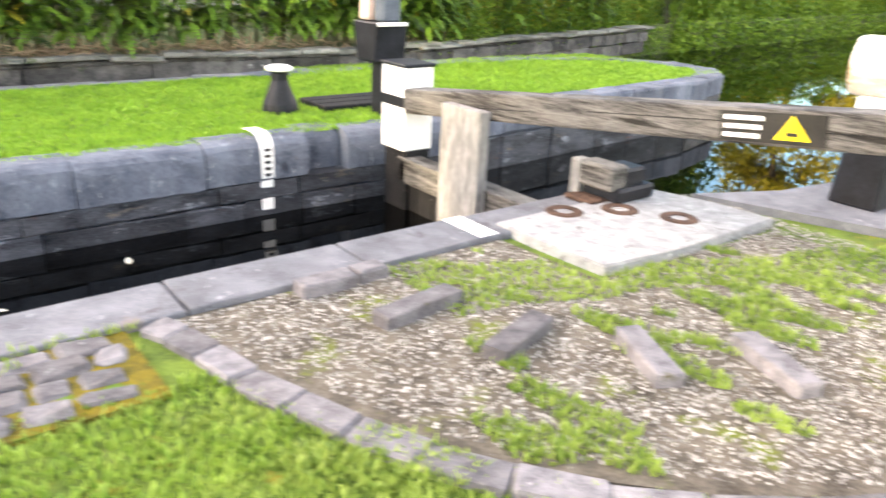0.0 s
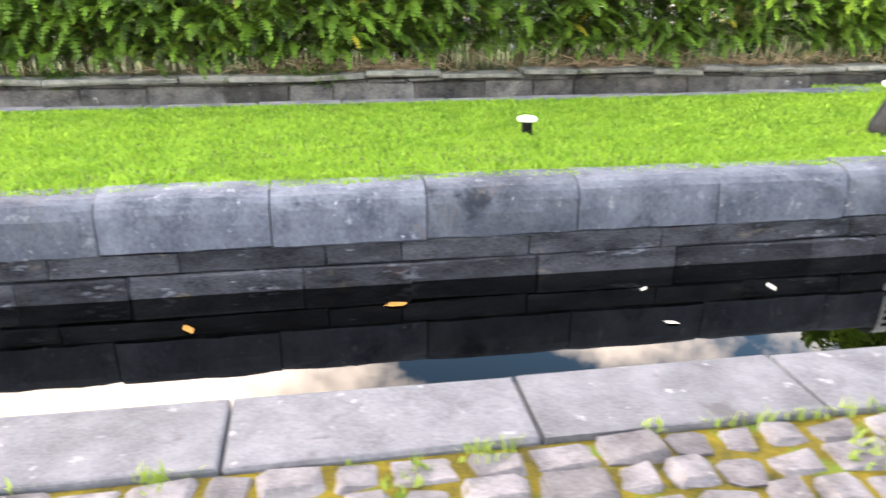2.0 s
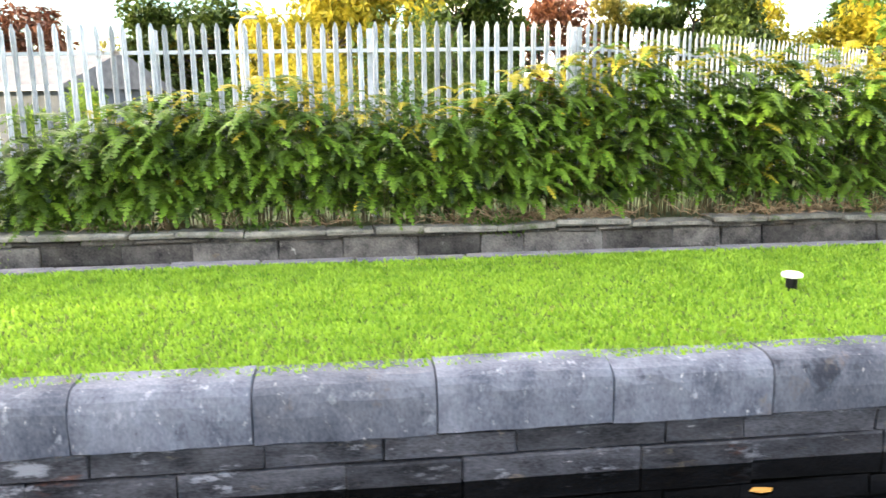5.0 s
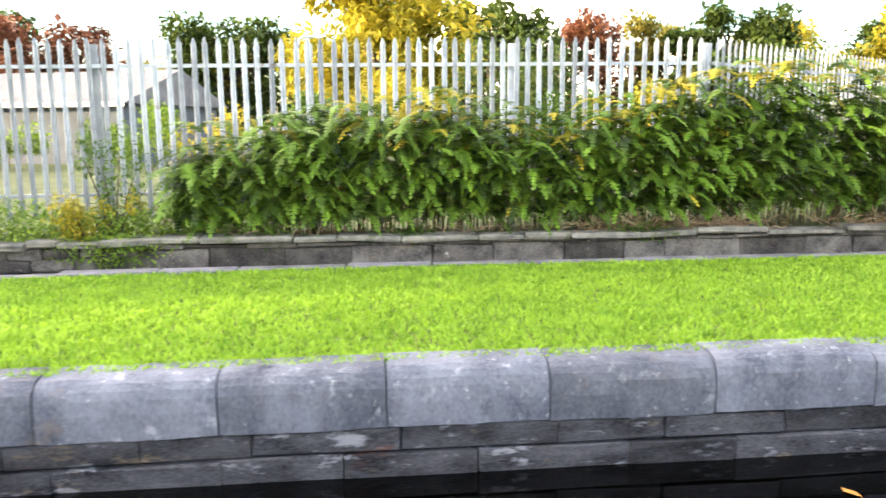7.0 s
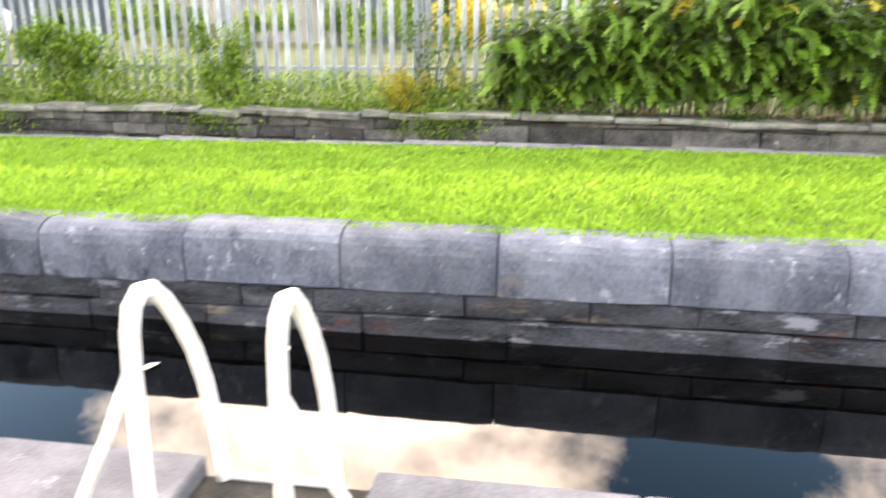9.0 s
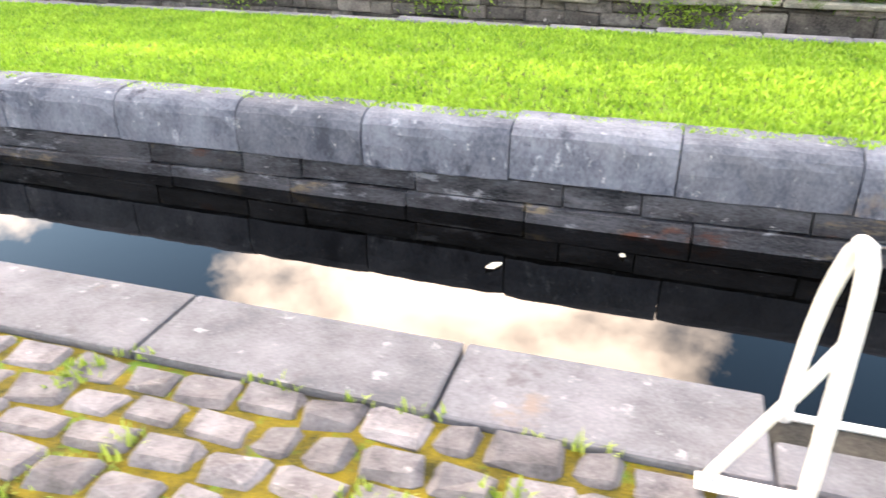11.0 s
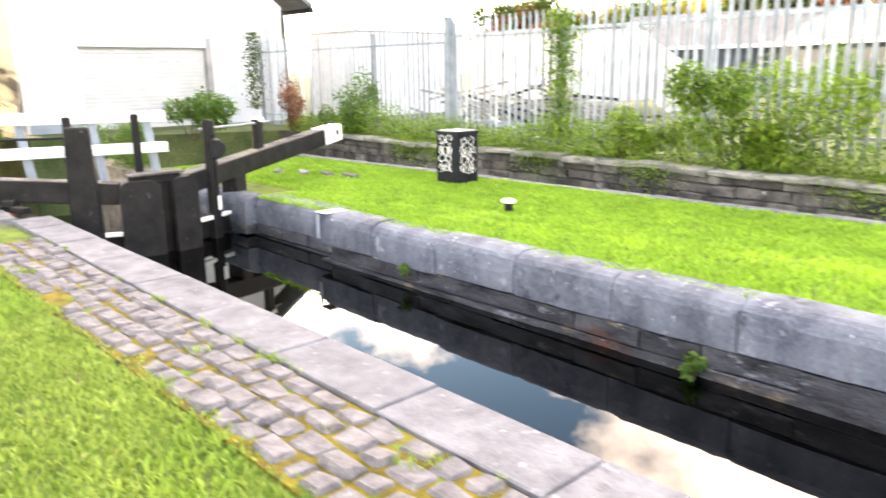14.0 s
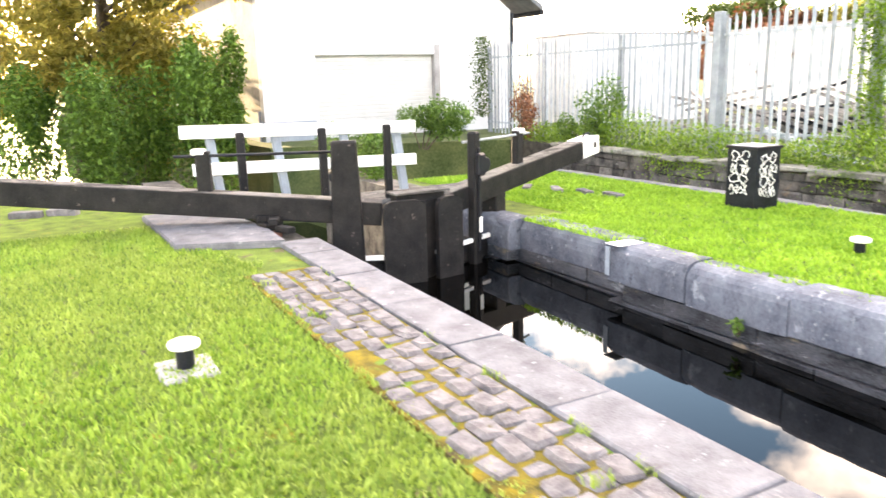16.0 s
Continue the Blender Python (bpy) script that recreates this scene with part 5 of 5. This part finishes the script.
for y in (-1.3, -0.45, 0.5, 1.3):
    bm = box_bm(-0.13, -0.035, y - 0.055, y + 0.055, -0.1, 1.0, 0.01)
    for v in bm.verts:
        v.co.y -= 0.12 * (v.co.z - 0.5)
    part("rail_post", bm, BLUEGREY, bridge, "grey slanting rail post")
    part("knee_brace", tube_bm([(-0.08, y, 0.0), (-0.4, y, -0.08)], 0.03, 6), BLUEGREY, bridge)
tagged(part("wall_tail", box_bm(-24.5, -21.2, -0.9, -0.4, -2.6, -0.03), WALLSTONE), "stone wing wall below the tail gates", "stone wall", kind="structure")
tagged(part("wall_tail", box_bm(-25.5, -21.3, D + 0.1, D + 0.6, -2.6, -0.18), WALLSTONE), "stone wing wall below the tail gates", "stone wall", kind="structure")
ledge = thing("concrete_slab", "pale worn slab at the tail gate heel", "slab")
part("slab", prism_bm([(-20.9, -1.32), (-18.95, -1.27), (-18.55, -0.32), (-19.4, -0.30), (-20.9, -0.5)], -0.25, 0.02, 0.012), COPING_NEAR, ledge)
rub = thing("broken_brickwork", "crumbling dark brick under the beam heel", "brickwork", at=(-19.35, -0.22, 0))
for i in range(14):
    part("brick", placed(box_bm(-0.11, 0.11, -0.05, 0.05, 0, 0.065, 0.008), pose(rnd.uniform(-0.3, 0.35), rnd.uniform(-0.1, 0.12), -0.02 + 0.065 * (i % 3) - 0.06, 0, 0, rnd.uniform(-25, 25))), BLACKWOOD if i % 3 else BRICKRED, rub)
sq = tagged(shear(part("painted_mark", box_bm(-17.19, -17.0, D - 0.012, D + 0.30, 0.004, 0.012), WHITE)), "white cill mark painted on the far coping", "marking", kind="structure")
shear(part("mark_face", box_bm(-17.19, -17.13, D - 0.015, D - 0.008, -0.3, -0.02), BLUEGREY, sq))


# ---- litter bin ----
lb = thing("litter_bin", "square black litter bin scrawled with white graffiti", "litter bin", at=(-18.02, 5.42, -0.02 + island_z(-18, 5.4)))
part("body", box_bm(-0.215, 0.215, -0.215, 0.215, 0, 0.74, 0.012, 2), BLACKIRON, lb)
part("lid", box_bm(-0.235, 0.235, -0.235, 0.235, 0.735, 0.768, 0.008), BLACKIRON, lb)
part("rim", box_bm(-0.19, 0.19, -0.19, 0.19, 0.768, 0.774, 0.002), GALV, lb)


def scrawl(face, cx, cz, seed):
    """Looping spray-paint strokes on one face of the bin."""
    r = random.Random(seed)
    bm = bmesh.new()
    for k in range(4):
        z = cz + 0.2 - k * 0.135
        for j in range(2):
            x0 = cx + (j - 0.5) * 0.14
            pts = []
            for i in range(15):
                a = i / 14 * math.tau * r.uniform(0.85, 1.1) + k
                u, w = x0 + math.cos(a) * r.uniform(0.02, 0.085), z + math.sin(a * (1 + k % 2)) * r.uniform(0.03, 0.085)
                pts.append((u, -0.2185, w) if face == "y" else (0.2185, u, w))
            tube_bm(pts, 0.0065, 4, bm)
    return part("graffiti", bm, WHITE, lb, "white looping spray-paint scrawl")


scrawl("y", -0.02, 0.44, 3)
scrawl("x", 0.0, 0.42, 8)

# ---- leaves and scraps floating in the lock ----
leaf_orange = leaf_material("fallen_leaf", (0.35, 0.16, 0.03), (0.5, 0.26, 0.06), 0.0)
leaf_pale = leaf_material("pale_leaf", (0.5, 0.46, 0.36), (0.66, 0.62, 0.52), 0.0)
for i, (x, y, s, m, lab) in enumerate([(-0.31, 2.06, 0.075, leaf_orange, "orange fallen leaf floating on dark water"), (1.34, 2.05, 0.04, leaf_pale, "pale leaf floating on dark water"), (2.2, 1.95, 0.06, leaf_pale, "pale leaf floating on dark water"),
                                    (-1.55, 1.9, 0.06, leaf_orange, "curled brown leaf floating on dark water"), (1.3, 1.55, 0.05, leaf_pale, "pale straw floating on dark water"), (-2.5, 1.45, 0.04, LEAF, "small green leaf floating on dark water"),
                                    (-8.1, 1.75, 0.07, leaf_pale, "white feather floating on dark water"), (-7.4, 2.1, 0.04, leaf_pale, "pale leaf floating on dark water")]):
    v = [(-s, 0, 0.0), (-s * 0.3, -s * 0.45, 0.006), (s * 0.6, -s * 0.35, 0.004), (s, 0, 0.012), (s * 0.5, s * 0.4, 0.004), (-s * 0.4, s * 0.4, 0.008), (0, 0, 0.001)]
    ob = new("floating_leaf", mesh_from("floating_leaf", v, [(0, 1, 6), (1, 2, 6), (2, 3, 6), (3, 4, 6), (4, 5, 6), (5, 0, 6)], m))
    ob.matrix_basis = pose(x, y, WATER_Z + 0.003, 0, 0, 40 * i)
    tagged(ob, lab, "leaf", "floating leaves")


# ---- buildings beyond ----
bx, by0, by1, eave, ridge = -29.6, 2.0, 9.0, 3.45, 6.3
house = thing("workshop", "white-rendered workshop with gable front and roller shutter", "building", at=(0, 0.55, TAIL - 0.08))
ym = (by0 + by1) / 2 - 0.3
bm = bmesh.new()
outline = [(by0, -0.8), (3.35, -0.8), (3.35, 2.55), (6.75, 2.55), (6.75, -0.8), (by1, -0.8), (by1, eave), (ym, ridge), (by0, eave + 0.9)]
fr, bk = [bm.verts.new((bx, y, z)) for y, z in outline], [bm.verts.new((bx - 0.3, y, z)) for y, z in outline]
bm.faces.new(fr)
bm.faces.new(bk[::-1])
for i in range(len(outline)):
    j = (i + 1) % len(outline)
    bm.faces.new((fr[i], bk[i], bk[j], fr[j]))
part("front_wall", bm, RENDERW, house, "bright white rendered gable wall")
part("side_wall", box_bm(bx - 16, bx - 0.3, by0, by0 + 0.3, -1.8, eave + 0.9), GREYWALL, house, "grey weathered side wall")
part("far_wall", box_bm(bx - 16, bx - 0.3, by1 - 0.3, by1, -0.8, eave), RENDERW, house)
part("rear_wall", box_bm(bx - 16.3, bx - 16, by0, by1, -1.8, eave), GREYWALL, house)
for ya, za, yb, zb in ((by0 - 0.25, eave + 0.75, ym, ridge + 0.1), (ym, ridge + 0.1, by1 + 0.75, eave - 0.05)):
    bm = bmesh.new()
    q = [bm.verts.new(c) for c in ((bx + 0.5, ya, za), (bx + 0.5, yb, zb), (bx - 16.5, yb, zb), (bx - 16.5, ya, za))]
    q2 = [bm.verts.new(v.co + Vector((0, 0, 0.14))) for v in q]
    bm.faces.new(q)
    bm.faces.new(q2[::-1])
    for i in range(4):
        bm.faces.new((q[i], q2[i], q2[(i + 1) % 4], q[(i + 1) % 4]))
    part("roof", bm, ROOFMAT, house)
part("gutter", tube_bm([(bx + 0.5, by1 + 0.72, eave - 0.08), (bx - 16, by1 + 0.72, eave - 0.08)], 0.07, 8), BLACKIRON, house)
part("pier", box_bm(bx - 0.1, bx + 0.18, by1 - 0.55, by1 - 0.02, -0.8, eave - 0.1, 0.01), RENDERW, house)
part("downpipe", tube_bm([(bx + 0.24, by1 - 0.1, eave - 0.1), (bx + 0.24, by1 - 0.1, 0.2)], 0.045, 8), BLACKIRON, house)
shut = part("roller_shutter", box_bm(bx - 0.2, bx - 0.16, 3.35, 6.75, -0.3, 2.3), SHUTTER, house, "pale steel roller shutter")
for i in range(26):
    part("slat", box_bm(bx - 0.16, bx - 0.14, 3.37, 6.6, -0.25 + i * 0.1, -0.165 + i * 0.1, 0.006), SHUTTER, shut)
part("shutter_box", box_bm(bx - 0.18, bx + 0.02, 3.3, 6.8, 2.3, 2.56, 0.01), RENDERW, house)
part("guide_rail", box_bm(bx - 0.14, bx + 0.03, 6.6, 6.76, -0.3, 2.55), GREYWALL, house)
part("plinth", box_bm(bx + 0.002, bx + 0.03, 2.1, 3.3, -0.3, 0.75, 0.005), BLUEGREY, house)
part("side_cladding", box_bm(bx - 4.0, bx - 0.35, by0 - 0.05, by0 - 0.002, -1.2, 1.0), BLUEGREY, house)
part("chimney", box_bm(bx - 9, bx - 8.4, by0 + 0.4, by0 + 1.0, eave, 5.6), BRICKRED, house)

cont = thing("storage_container", "white corrugated storage container behind the fence", "container", at=(-29.8, 13.6, 0.19 + BACK))
part("body", box_bm(-1.2, 1.2, -2.2, 2.2, -0.02, 2.5, 0.02), RENDERW, cont)
for i in range(14):
    part("rib", box_bm(1.2, 1.225, -2.1 + i * 0.31, -1.95 + i * 0.31, 0.2, 2.4), RENDERW, cont)
part("door_frame", box_bm(1.2, 1.23, 2.05, 2.2, 0.1, 2.5), GREYWALL, cont)
part("roof_edge", box_bm(-1.22, 1.24, -2.22, 2.22, 2.5, 2.56), GREYWALL, cont)
van = thing("cabin", "low white site cabin with flat roof beyond fence", "cabin", at=(-27.5, 19.5, 0.19 + BACK))
part("body", box_bm(-3.2, 3.0, -1.2, 1.2, 0.25, 2.6, 0.05), RENDERW, van)
part("roof", box_bm(-3.3, 3.1, -1.3, 1.3, 2.6, 2.72, 0.02), GREYWALL, van)
part("ramp_panel", placed(box_bm(-1.6, 1.6, -0.03, 0.03, 0, 1.5), pose(4.2, -1.0, 0.6, 0, 32, 0)), RENDERW, van)
heap = thing("scrap_heap", "heap of dark scrap metal and timber lengths", "scrap heap", at=(-21.6, 10.6, 0.19 + BACK))
for i in range(70):
    a, el, ln = rnd.uniform(-60, 60), rnd.uniform(-18, 26), rnd.uniform(0.7, 2.4)
    part("scrap_length", placed(box_bm(-ln / 2, ln / 2, -0.03, 0.03, -0.03, 0.03), pose(rnd.uniform(-2.2, 2.6), rnd.uniform(-0.8, 0.9), rnd.uniform(0.1, 1.0) * (1 - abs(rnd.uniform(-1, 1)) * 0.4), 0, el, a)), SCRAP if i % 4 else BLACKIRON, heap)
pipe = thing("steel_pipe", "long pale pipe leaning by the fence foot", "pipe", at=(-19.4, 8.45, 0.31 + BACK))
part("tube", tube_bm([(-0.9, 0.05, 0.28), (1.1, -0.05, -0.22)], 0.055, 10), GALV, pipe)


def bungalow(at, turn, length, depth, wall_h, roof_h, wall_mat, label):
    e = thing("bungalow", label, "house", at=at, turn=turn)
    part("wall", box_bm(-length / 2, length / 2, -depth / 2, depth / 2, -0.2, wall_h), wall_mat, e)
    bm = bmesh.new()
    l2, d2 = length / 2 + 0.4, depth / 2 + 0.5
    v = [bm.verts.new(c) for c in ((-l2, -d2, wall_h), (l2, -d2, wall_h), (l2, d2, wall_h), (-l2, d2, wall_h), (-l2, 0, wall_h + roof_h), (l2, 0, wall_h + roof_h))]
    for f in ((0, 1, 5, 4), (2, 3, 4, 5), (0, 4, 3), (1, 2, 5), (0, 3, 2, 1)):
        bm.faces.new([v[i] for i in f])
    part("roof", bm, ROOFMAT, e)
    part("fascia", box_bm(-l2, l2, -d2 - 0.02, -d2 + 0.02, wall_h - 0.12, wall_h + 0.06), WHITE, e)
    for k in range(2 if wall_mat == RENDERW else 0):
        x = -length / 2 + length * (k + 0.5) / 2
        w = part("window", box_bm(x - 0.6, x + 0.6, -depth / 2 - 0.03, -depth / 2, 0.9, 1.9), WHITE, e)
        part("pane", box_bm(x - 0.53, x + 0.53, -depth / 2 - 0.045, -depth / 2 - 0.032, 0.96, 1.84), SIGNBLACK, w)
    return e


bungalow((-18.0, 33, 0.19 + BACK), -18, 12, 7, 2.3, 1.5, SLATE, "low blue-grey building with bright fascia beyond fence")
bungalow((-31, 40, 0.19 + BACK), 8, 12, 7, 2.4, 2.0, SLATE, "pale house among trees beyond the yard")
lamp = thing("street_lamp", "distant street lamp with curved head", "street lamp", at=(-7.0, 30, 0.19 + BACK))
part("column", tube_bm([(0, 0, 0), (0, 0, 4.6), (0.1, 0, 4.95), (0.35, 0, 5.05)], 0.06, 8), GALV, lamp)
part("head", box_bm(0.25, 0.7, -0.1, 0.1, 4.98, 5.1, 0.02), GALV, lamp)
